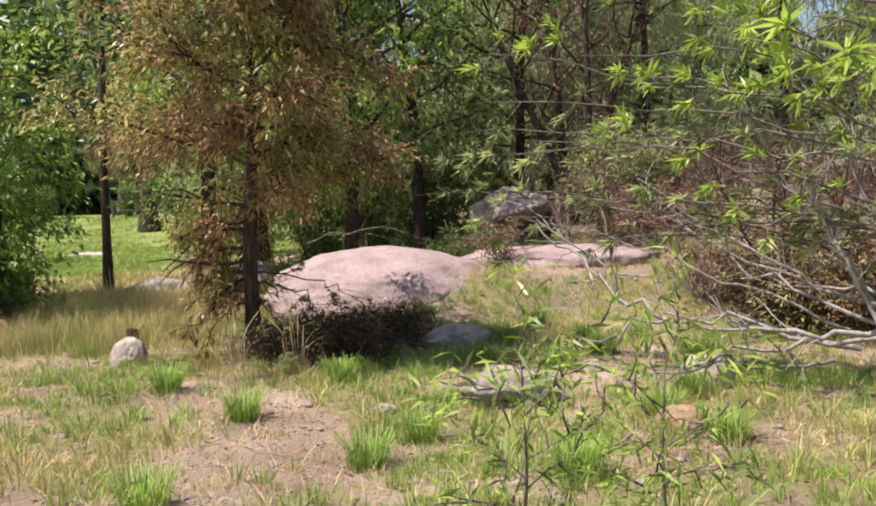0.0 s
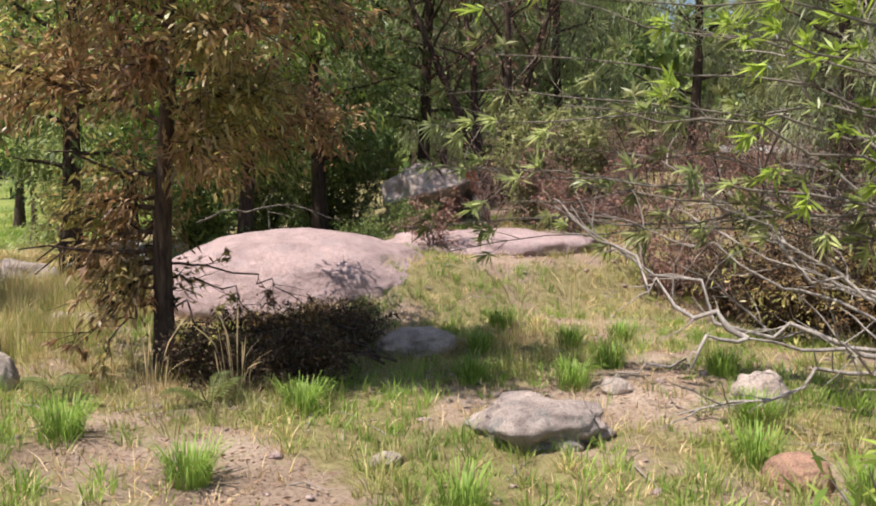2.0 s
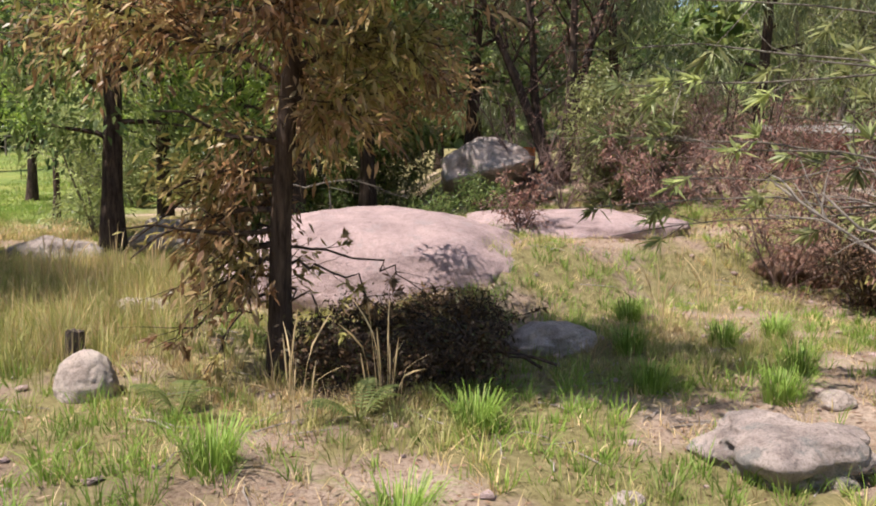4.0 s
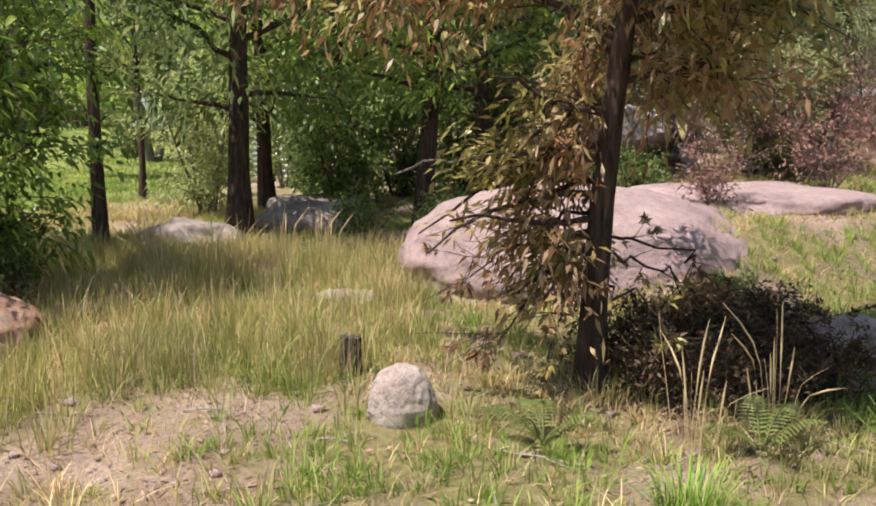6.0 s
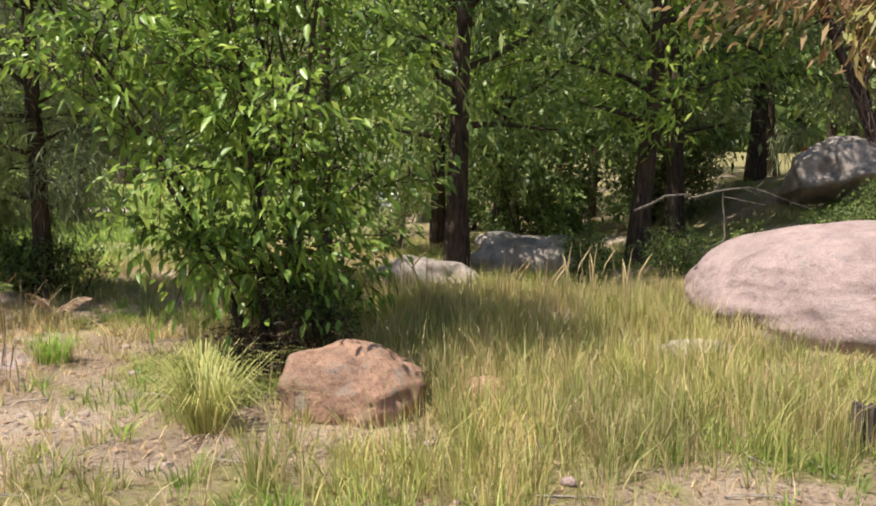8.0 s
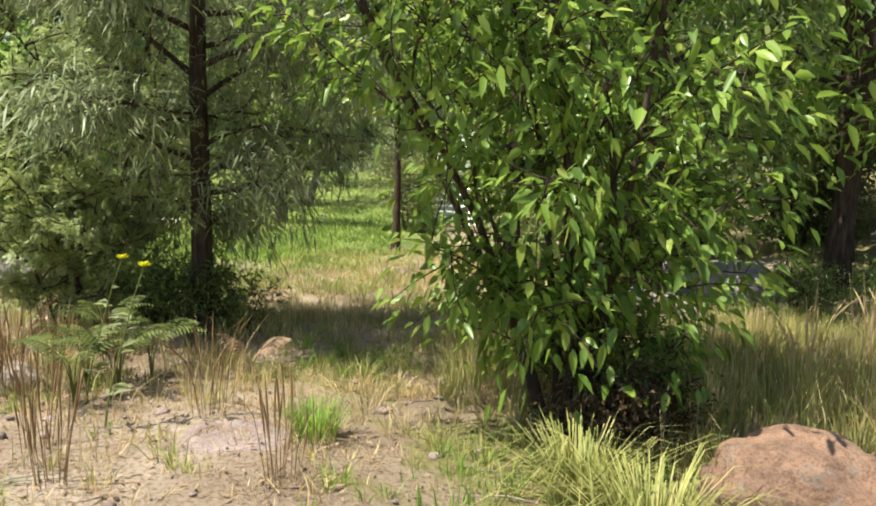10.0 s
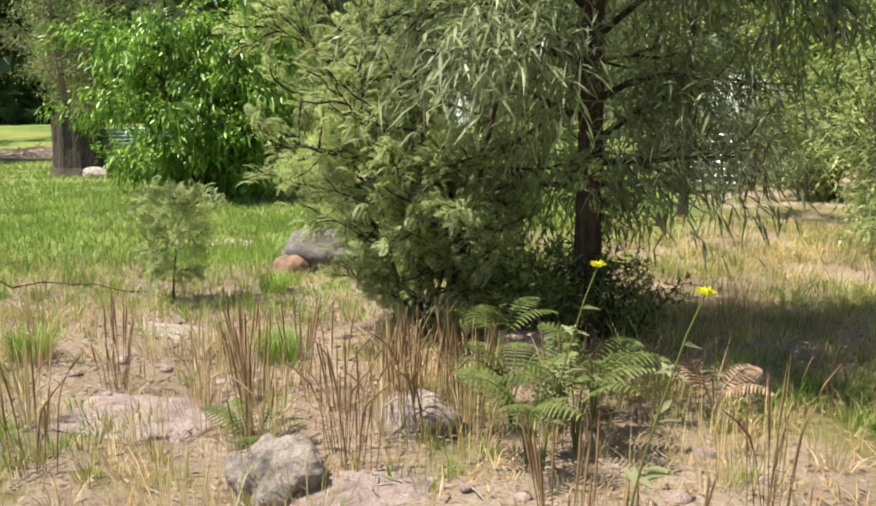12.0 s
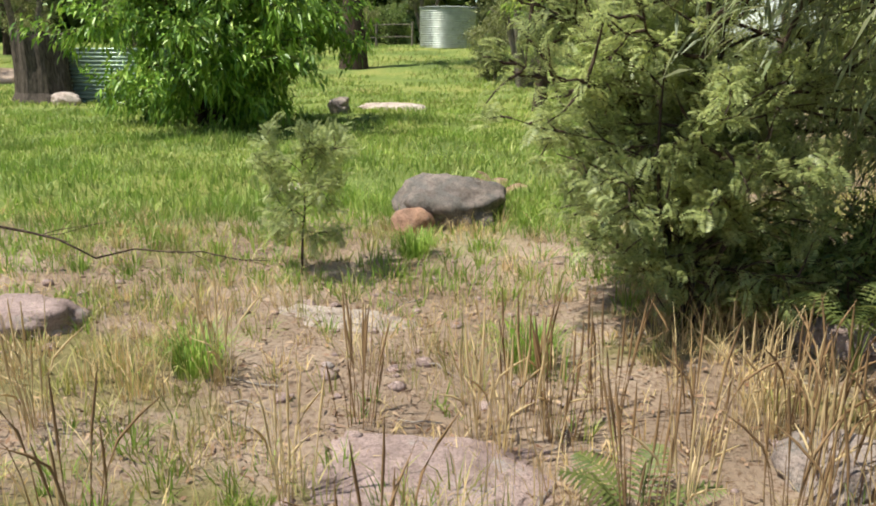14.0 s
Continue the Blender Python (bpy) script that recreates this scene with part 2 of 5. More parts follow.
def terrain(x, y):
    x, y = np.asarray(x, float), np.asarray(y, float)
    z = 0.03 * np.sin(1.3 * x + 0.6 * y) + 0.025 * np.sin(2.1 * y - 0.8 * x + 1.0) + 0.012 * np.sin(4.3 * x + 3.1 * y)
    # a low bank that runs from the boulder's right end out to the rock ledges
    z = z + 0.56 * ss(y - 8.65 - 0.62 * x, 0, 1.3) * ss(x, -0.7, 0.8)
    z = z + 0.6 * ss(y, 12.5, 19) * ss(x, -4, 2)
    z = z + 1.5 * ss(y, 28, 52) * (1 - 0.4 * ss(x, -4, 2))
    return z


def mesh_data(name, verts, quads=None, tris=None, smooth=False):
    """A mesh from arrays of corners and faces."""
    me = bpy.data.meshes.new(name)
    v = np.asarray(verts, np.float32).reshape(-1, 3)
    q = np.zeros((0, 4), np.int32) if quads is None else np.asarray(quads, np.int32).reshape(-1, 4)
    t = np.zeros((0, 3), np.int32) if tris is None else np.asarray(tris, np.int32).reshape(-1, 3)
    me.vertices.add(len(v))
    me.vertices.foreach_set("co", v.ravel())
    loops = np.concatenate([q.ravel(), t.ravel()])
    me.loops.add(len(loops))
    me.loops.foreach_set("vertex_index", loops)
    starts = np.concatenate([np.arange(len(q)) * 4, 4 * len(q) + np.arange(len(t)) * 3]).astype(np.int32)
    me.polygons.add(len(starts))
    me.polygons.foreach_set("loop_start", starts)
    if smooth:
        me.polygons.foreach_set("use_smooth", np.ones(len(starts), bool))
    me.update(calc_edges=True)
    return me


def part(name, me, mat, parent=None, label=""):
    if isinstance(me, bmesh.types.BMesh):
        data = bpy.data.meshes.new(name)
        me.to_mesh(data)
        me.free()
        me = data
    if mat and not me.materials:
        me.materials.append(mat)
    ob = new(name, me)
    if parent:
        ob.parent = parent
    return tagged(ob, label) if label else ob


def unit(v):
    return v / np.maximum(np.linalg.norm(v, axis=-1, keepdims=True), 1e-9)


def tubes(paths, sides=6):
    """Tapered tubes along paths of (points, radii): corners and quads."""
    V, Q, base = [], [], 0
    ang = np.arange(sides) / sides * 2 * np.pi
    for pts, rad in paths:
        pts, rad = np.asarray(pts, float), np.asarray(rad, float)
        d = unit(np.gradient(pts, axis=0))
        ref = np.where(np.abs(d[:, 2:3]) > 0.9, np.array([[1.0, 0, 0]]), np.array([[0, 0, 1.0]]))
        a = unit(np.cross(d, ref))
        b = np.cross(d, a)
        ring = pts[:, None] + rad[:, None, None] * (np.cos(ang)[None, :, None] * a[:, None] + np.sin(ang)[None, :, None] * b[:, None])
        V.append(ring.reshape(-1, 3))
        n = len(pts)
        i, j = np.meshgrid(np.arange(n - 1), np.arange(sides), indexing="ij")
        k = (j + 1) % sides
        Q.append(base + np.stack([i * sides + j, i * sides + k, (i + 1) * sides + k, (i + 1) * sides + j], -1).reshape(-1, 4))
        base += n * sides
    return np.concatenate(V), np.concatenate(Q)


def tube_mesh(name, paths, sides=6):
    v, q = tubes(paths, sides)
    return mesh_data(name, v, q, smooth=True)


def leaf_mesh(name, pos, way, length, width, bend=0.25, rich=False):
    """Folded leaves that start at pos and run along way."""
    n = len(pos)
    way = unit(way)
    side = unit(np.cross(way, rng.normal(size=(n, 3)) * 0.8 + np.array([0, 0, 1.0])))
    up = np.cross(side, way)
    length = np.broadcast_to(length, n)[:, None]
    width = np.broadcast_to(width, n)[:, None]
    drop = np.array([[0, 0, -1.0]]) * length * bend
    mid = pos + way * length * 0.42 - up * width * 0.15 + drop * 0.2
    l = pos + way * length * 0.42 + side * width * 0.5 + up * width * 0.15 + drop * 0.2
    r = pos + way * length * 0.42 - side * width * 0.5 + up * width * 0.15 + drop * 0.2
    tip = pos + way * length + drop
    i = np.arange(n)
    if rich == 2:
        def at(f, w, lift):
            return pos + way * length * f + side * width * w + up * width * lift + drop * f * f
        V = np.stack([pos, at(0.28, 0.42, 0.12), at(0.64, 0.36, 0.08), at(1.0, 0, 0), at(0.64, -0.36, 0.08), at(0.28, -0.42, 0.12), at(0.28, 0, -0.05), at(0.64, 0, -0.05)], 1)
        k = (i * 8)[:, None]
        Q = np.concatenate([k + np.array([q]) for q in ((0, 6, 2, 1), (6, 7, 3, 2), (0, 5, 4, 6), (6, 4, 3, 7))])
    elif rich:
        V = np.stack([pos, l, tip, r, mid], 1)
        Q = np.concatenate([np.stack([i * 5, i * 5 + 4, i * 5 + 2, i * 5 + 1], 1), np.stack([i * 5, i * 5 + 3, i * 5 + 2, i * 5 + 4], 1)])
    else:
        V = np.stack([pos, l, tip, r], 1)
        Q = np.stack([i * 4, i * 4 + 3, i * 4 + 2, i * 4 + 1], 1)
    return mesh_data(name, V.reshape(-1, 3), Q)


def wander(start, way, length, n, jitter, lift=0.0):
    """A crooked path."""
    pts = [np.asarray(start, float)]
    d = unit(np.asarray(way, float))
    for _ in range(n):
        d = unit(d + rng.normal(size=3) * jitter + np.array([0, 0, lift]))
        pts.append(pts[-1] + d * length / n)
    return np.array(pts)


def along(path, f):
    s = np.clip(f, 0, 0.999) * (len(path) - 1)
    i = int(s)
    return path[i] + (path[i + 1] - path[i]) * (s - i), unit(path[i + 1] - path[i])


def grow(height, radius, crown_from, limbs, twigs, lean=(0, 0), limb_rise=0.5, shape=0.5, trunk_jitter=0.05, droop=0.0, low_side=None):
    """Trunk, limbs and twigs of a tree at the origin. shape: at which part of the crown's height it is widest."""
    trunk = wander((0, 0, -0.08), (lean[0], lean[1], 1), height, 9, trunk_jitter)
    limb_paths, twig_paths = [], []
    for i in range(limbs):
        f = crown_from + (0.97 - crown_from) * (i + 0.5 * rng.random()) / limbs
        p, d = along(trunk, f)
        k = (f - crown_from) / max(1e-6, 1 - crown_from)
        r = radius * (0.45 + 0.55 * math.sin(math.pi * min(1, max(0.02, k ** (math.log(0.5) / math.log(shape)))))) * rng.uniform(0.7, 1.15)
        a = i * 2.4 + rng.normal() * 0.4
        if low_side is not None and k < 0.22:
            a = low_side + rng.normal() * 0.8
            r *= 0.7
        rise = limb_rise + 0.6 * k + rng.normal() * 0.15
        if low_side is not None and k < 0.6 and math.sin(a) < 0.4 and math.cos(a) > -0.45:
            r, rise = r * (0.45 if k < 0.4 else 0.65), rise + 0.3
        limb = wander(p, (math.cos(a), math.sin(a), rise), r * math.hypot(1, 0.5 * rise), 5, 0.16, -droop)
        limb_paths.append(limb)
        sparse = low_side is not None and k < 0.22
        for j in range(twigs // 4 if sparse else twigs):
            q, e = along(limb, 0.2 + 0.8 * (j + rng.random()) / twigs)
            w = e + rng.normal(size=3) * 0.75
            twig_paths.append(wander(q, w, radius * rng.uniform(0.16, 0.36), 3, 0.25, -droop))
    return trunk, limb_paths, twig_paths


def foliage_points(twig_paths, per_twig, spread, follow=0.5):
    """Where leaves start, and which way they point."""
    tp = np.array(twig_paths)
    n = len(tp)
    f = rng.random((n, per_twig)) * (tp.shape[1] - 1.001)
    i = f.astype(int)
    rows = np.arange(n)[:, None]
    a, b = tp[rows, i], tp[rows, i + 1]
    pos = a + (b - a) * (f - i)[..., None] + rng.normal(size=(n, per_twig, 3)) * spread
    way = unit(b - a) * follow + unit(rng.normal(size=(n, per_twig, 3))) * (1 - follow)
    return pos.reshape(-1, 3), way.reshape(-1, 3)


def tree(name, trunk_r, bark, leaf, per_twig, leaf_len, leaf_wid, spread=0.06, hang=0.0, bend=0.2, rich=False, stems=1, crown_label="", fine=True, splay=0.28, **kw):
    """A tree at the origin, under an Empty: trunk, limbs, twigs and crown."""
    root = new(name)
    twig_all = []
    for s in range(stems):
        k2 = dict(kw)
        if stems > 1:
            a = s * 2 * math.pi / stems + rng.normal() * 0.3
            k2["lean"] = (splay * math.cos(a), splay * math.sin(a))
            k2["height"] = kw["height"] * rng.uniform(0.75, 1.0)
        trunk, limb_paths, twig_paths = grow(**k2)
        if stems > 1:
            trunk = trunk + np.array([0.1 * math.cos(a), 0.1 * math.sin(a), 0])
        rad = trunk_r * np.linspace(1, 0.18, len(trunk))
        rad[0] *= 1.35
        part("trunk", tube_mesh("trunk", [(trunk, rad)], 12 if fine else 8), bark, root)
        for lp in limb_paths:
            part("limb", tube_mesh("limb", [(lp, trunk_r * np.linspace(0.28, 0.06, len(lp)))], 6 if fine else 4), bark, root)
        twig_all += twig_paths
    if fine:
        part("twig_spray", tube_mesh("twig_spray", [(tp, np.linspace(0.006, 0.002, len(tp))) for tp in twig_all], 3), bark, root)["kind"] = "stuff"
    pos, way = foliage_points(twig_all, per_twig, spread)
    way = way + np.array([0, 0, -hang])
    n = len(pos)
    part("crown", leaf_mesh("crown", pos, way, leaf_len * rng.uniform(0.6, 1.2, n), leaf_wid * rng.uniform(0.7, 1.2, n), bend, rich), leaf, root, crown_label)["kind"] = "stuff"
    return root


def put(root, x, y, turn=0.0, size=1.0, sink=0.0):
    root.location = (x, y, float(terrain(x, y)) - sink)
    root.rotation_euler = (0, 0, radians(turn))
    root.scale = (size, size, size)
    return root


def plant_copy(root, x, y, turn):
    return copy_thing(root, pose(x, y, float(terrain(x, y)), 0, 0, turn))


def rock(name, size, seed, mat, rough=0.22, detail=4, square=0.0, cracks=0.03, grit=0.045, deform=None):
    """A weathered boulder, its base at the origin's level; size is its full width, depth and height."""
    bm = bmesh.new()
    bmesh.ops.create_icosphere(bm, subdivisions=detail, radius=1.0)
    off = Vector((seed * 3.1, seed * 1.7, seed * 5.3))
    for v in bm.verts:
        p = v.co.copy()
        if square:
            m = max(abs(p.x), abs(p.y), abs(p.z))
            p = p.lerp(p / m * 0.82, square)
        k = 1 + rough * noise.fractal(p * 1.1 + off, 0.9, 2.0, 3) + grit * noise.fractal(p * 4.0 + off, 0.75, 2.1, 5)
        p = p * k
        crack = abs(noise.noise(p * 1.6 + off * 2))
        p *= 1 - cracks * max(0.0, 1 - crack * 18)
        v.co = Vector((p.x * size[0] / 2, p.y * size[1] / 2, p.z * size[2] * 0.62 + size[2] * 0.36))
        if deform:
            v.co = deform(v.co)
    for f in bm.faces:
        f.smooth = True
    return part(name, bm, mat)


def frond_arrays(length, pairs, leaflet, toothed=False):
    """A feathery frond along +x with leaflets to both sides, arching; corners and quads."""
    V, Q = [], []
    for i in range(pairs):
        f = (i + 1) / (pairs + 1)
        x = length * f
        z = 0.28 * length * math.sin(f * 2.2) - 0.22 * length * f * f
        ll = leaflet * math.sin(math.pi * (0.18 + 0.8 * f)) ** 0.8
        w = length / pairs * 0.38
        for s in (1, -1):
            if toothed:
                steps = 10
                b = len(V)
                for j in range(steps + 1):
                    g = j / steps
                    half = length / pairs * 0.52 * (1 - g) ** 0.7 * (1.0 if j % 2 == 0 else 0.35) + 0.001
                    xo, yo, zo = x + ll * 0.35 * g, s * ll * g, z - 0.30 * ll * g * g
                    V += [(xo + half, yo, zo - 0.004), (xo - half, yo, zo - 0.004)]
                for j in range(steps):
                    Q.append((b + 2 * j, b + 2 * j + 1, b + 2 * j + 3, b + 2 * j + 2))
            else:
                b = len(V)
                V += [(x, 0, z), (x + w + ll * 0.15, s * ll * 0.5, z - 0.03 * ll), (x + ll * 0.35, s * ll, z - 0.2 * ll), (x - w + ll * 0.15, s * ll * 0.5, z - 0.03 * ll)]
                Q.append((b, b + 1, b + 2, b + 3))
    return np.array(V), np.array(Q)


def frond_cloud(name, pos, way, length, pairs, leaflet):
    """Many feathery fronds in one mesh."""
    fv, fq = frond_arrays(1.0, pairs, leaflet)
    n = len(pos)
    x = unit(way)
    y = unit(np.cross(rng.normal(size=(n, 3)) * 0.5 + np.array([0, 0, 1.0]), x))
    z = np.cross(x, y)
    L = np.broadcast_to(length, n)[:, None, None]
    V = pos[:, None] + L * (fv[None, :, 0:1] * x[:, None] + fv[None, :, 1:2] * y[:, None] + fv[None, :, 2:3] * z[:, None])
    Q = (fq[None] + (np.arange(n) * len(fv))[:, None, None]).reshape(-1, 4)
    return mesh_data(name, V.reshape(-1, 3), Q)


def blades(name, xy, height, width, lean=0.35, dirs=None):
    """Grass blades that stand on the ground: two faces each."""
    n = len(xy)
    z = terrain(xy[:, 0], xy[:, 1]) - 0.01
    base = np.column_stack([xy, z])
    a = rng.random(n) * 2 * np.pi
    side = np.column_stack([np.cos(a), np.sin(a), np.zeros(n)])
    h = np.broadcast_to(height, n)[:, None]
    w = np.broadcast_to(width, n)[:, None]
    b = rng.random(n) * 2 * np.pi
    if dirs is not None:
        b = dirs + rng.normal(size=n) * 0.5
    out = np.column_stack([np.cos(b), np.sin(b), np.zeros(n)]) * np.abs(rng.normal(size=(n, 1))) * lean * h
    up = np.array([[0, 0, 1.0]])
    mid = base + up * h * 0.55 + out * 0.35
    tip = base + up * h * (1 - 0.12 * rng.random((n, 1))) + out
    V = np.stack([base - side * w / 2, base + side * w / 2, mid + side * w * 0.4, mid - side * w * 0.4, tip], 1)
    i = np.arange(n) * 5
    return mesh_data(name, V.reshape(-1, 3), np.stack([i, i + 1, i + 2, i + 3], 1), np.stack([i + 3, i + 2, i + 4], 1))


def tufted(name, centres, per, reach, height, width, mat, label, lean=0.5):
    """Grass that grows in tufts: blades lean out of each centre."""
    n = len(centres)
    k = rng.integers(max(2, per // 3), per + 1, n)
    idx = np.repeat(np.arange(n), k)
    a = rng.random(len(idx)) * 2 * np.pi
    size = rng.uniform(0.5, 1.3, n)[idx]
    r = reach * size * np.sqrt(rng.random(len(idx)))
    xy = centres[idx] + np.column_stack([np.cos(a), np.sin(a)]) * r[:, None]
    hh = height * size * rng.uniform(0.45, 1.2, len(idx))
    return tagged(part(name, blades(name, xy, hh, width, lean, a), mat), label, "grass", kind="stuff")


def value_noise(xy, scale, seed):
    """Smooth random field, 0 to 1."""
    p = xy / scale + seed * 17.3
    v = 0.5 + 0.25 * np.sin(p[:, 0] * 2.1 + 1.7 * np.sin(p[:, 1] * 1.3 + seed)) + 0.25 * np.sin(p[:, 1] * 2.4 + 1.9 * np.sin(p[:, 0] * 1.1 - seed))
    return np.clip(v, 0, 1)


def walk_gap(xy):
    """Distance of places on the ground from the line walked."""
    line = np.array([(2.3, -1.0), (1.4, 1.35), (-0.65, 2.9), (-3.2, 3.5), (-5.8, 4.8), (-8.4, 6.5), (-10.4, 7.3), (-11.5, 7.6)])
    d = np.full(len(xy), 1e9)
    for p, q in zip(line[:-1], line[1:]):
        k = np.clip(((xy - p) @ (q - p)) / ((q - p) @ (q - p)), 0, 1)
        d = np.minimum(d, np.linalg.norm(xy - p - k[:, None] * (q - p), axis=1))
    return d


def lawn_mask(x, y):
    """1 on the mown green lawn."""
    x, y = np.asarray(x, float), np.asarray(y, float)
    edge = y - 12.9 - 0.22 * (x + 12) + 0.5 * np.sin(x * 1.1) + 0.6 * np.sin(x * 2.7 + 1.9 * np.sin(y * 1.8)) * np.sin(y * 2.3)
    far = ss(y - 16.2 + 0.5 * np.sin(x * 1.3), 0, 1.5) * ss(y - x, 24.5, 26.5)
    return np.maximum(ss(edge, 0, 1.6) * (1 - ss(x + 0.12 * (y - 14), -11.0, -9.0)), far * (1 - ss(x, -8.0, -6.5))) + ss(-(x + 15), 0, 2.5) * ss(y, 8, 11) * (1 - ss(edge, 0, 1.6))


def scatter(n, x0, x1, y0, y1):
    return np.column_stack([rng.uniform(x0, x1, n), rng.uniform(y0, y1, n)])


# ---- ground: one sheet to the horizon ----
def build_ground():
    def axis(lo, hi, fine, far):
        a = np.arange(lo, hi + 1e-6, fine)
        g = np.array([0.5 * 1.22 ** k for k in range(34)])
        g = np.cumsum(g)
        g = g[g < far]
        return np.concatenate([lo - g[::-1], a, hi + g])
    xs, ys = axis(-22, 9, 0.16, 1500), axis(-2, 24, 0.16, 1500)
    X, Y = np.meshgrid(xs, ys)
    Zt = terrain(X, Y)
    near = (np.abs(X + 6) < 16) & (Y > -3) & (Y < 25)
    Zt = Zt + near * 0.012 * np.sin(X * 17 + 3 * np.sin(Y * 9)) * np.sin(Y * 15 + 2 * np.sin(X * 7))
    V = np.stack([X, Y, Zt], -1).reshape(-1, 3)
    ny, nx = X.shape
    i, j = np.meshgrid(np.arange(ny - 1), np.arange(nx - 1), indexing="ij")
    Q = np.stack([i * nx + j, i * nx + j + 1, (i + 1) * nx + j + 1, (i + 1) * nx + j], -1).reshape(-1, 4)
    me = mesh_data("ground", V, Q, smooth=True)
    xy = V[:, :2]
    lawn = lawn_mask(V[:, 0], V[:, 1])
    cover = grass_cover(xy)
    far = ss(np.hypot(V[:, 0] + 5, V[:, 1] - 8), 18, 26)
    col = np.column_stack([lawn, np.maximum(cover, far * 0.8), np.zeros(len(V)), np.ones(len(V))]).astype(np.float32)
    layer = me.color_attributes.new("cover", "FLOAT_COLOR", "POINT")
    layer.data.foreach_set("color", col.ravel())
    g = part("ground", me, GROUND)
    return tagged(g, "pinkish sandy bush ground with patchy grass and leaf litter", "ground", kind="structure")


def grass_cover(xy):
    """How thickly grass grows, 0 to 1."""
    x, y = xy[:, 0], xy[:, 1]
    v = 0.62 * value_noise(xy, 0.9, 1) + 0.38 * value_noise(xy, 0.33, 2)
    v = v + 0.14 * ss(x, -7, -5) - 0.06
    bare = [(1.0, 2.6, 1.2), (-2.2, 5.9, 0.45), (0.2, 4.6, 0.6), (2.8, 6.8, 0.55), (-7.6, 7.9, 1.0), (-9.2, 8.4, 0.8), (-8.2, 9.8, 0.6), (-11.3, 12.6, 1.2), (-10.4, 10.6, 0.8), (-11.9, 11.2, 0.7)]
    for bx, by, r in bare:
        v = v - 0.5 * np.exp(-((x - bx) ** 2 + (y - by) ** 2) / (r * r))
    return np.clip(v, 0, 1)


build_ground()


# ---- boulders and stones ----
def undercut(co):
    """A leaning slab whose front falls back into a dark hollow."""
    lid = 0.62 + 0.28 * co.x
    if co.y < 0.5 and co.z < lid and co.x < 0.75:
        co.y = min(0.75, co.y + 2.6 * (lid - max(0.0, co.z)))
    return co


def place(ob, x, y, turn=0.0, sink=0.03, tilt=(0, 0)):
    ob.matrix_basis = pose(x, y, float(terrain(x, y)) - sink, tilt[0], tilt[1], turn)
    return ob


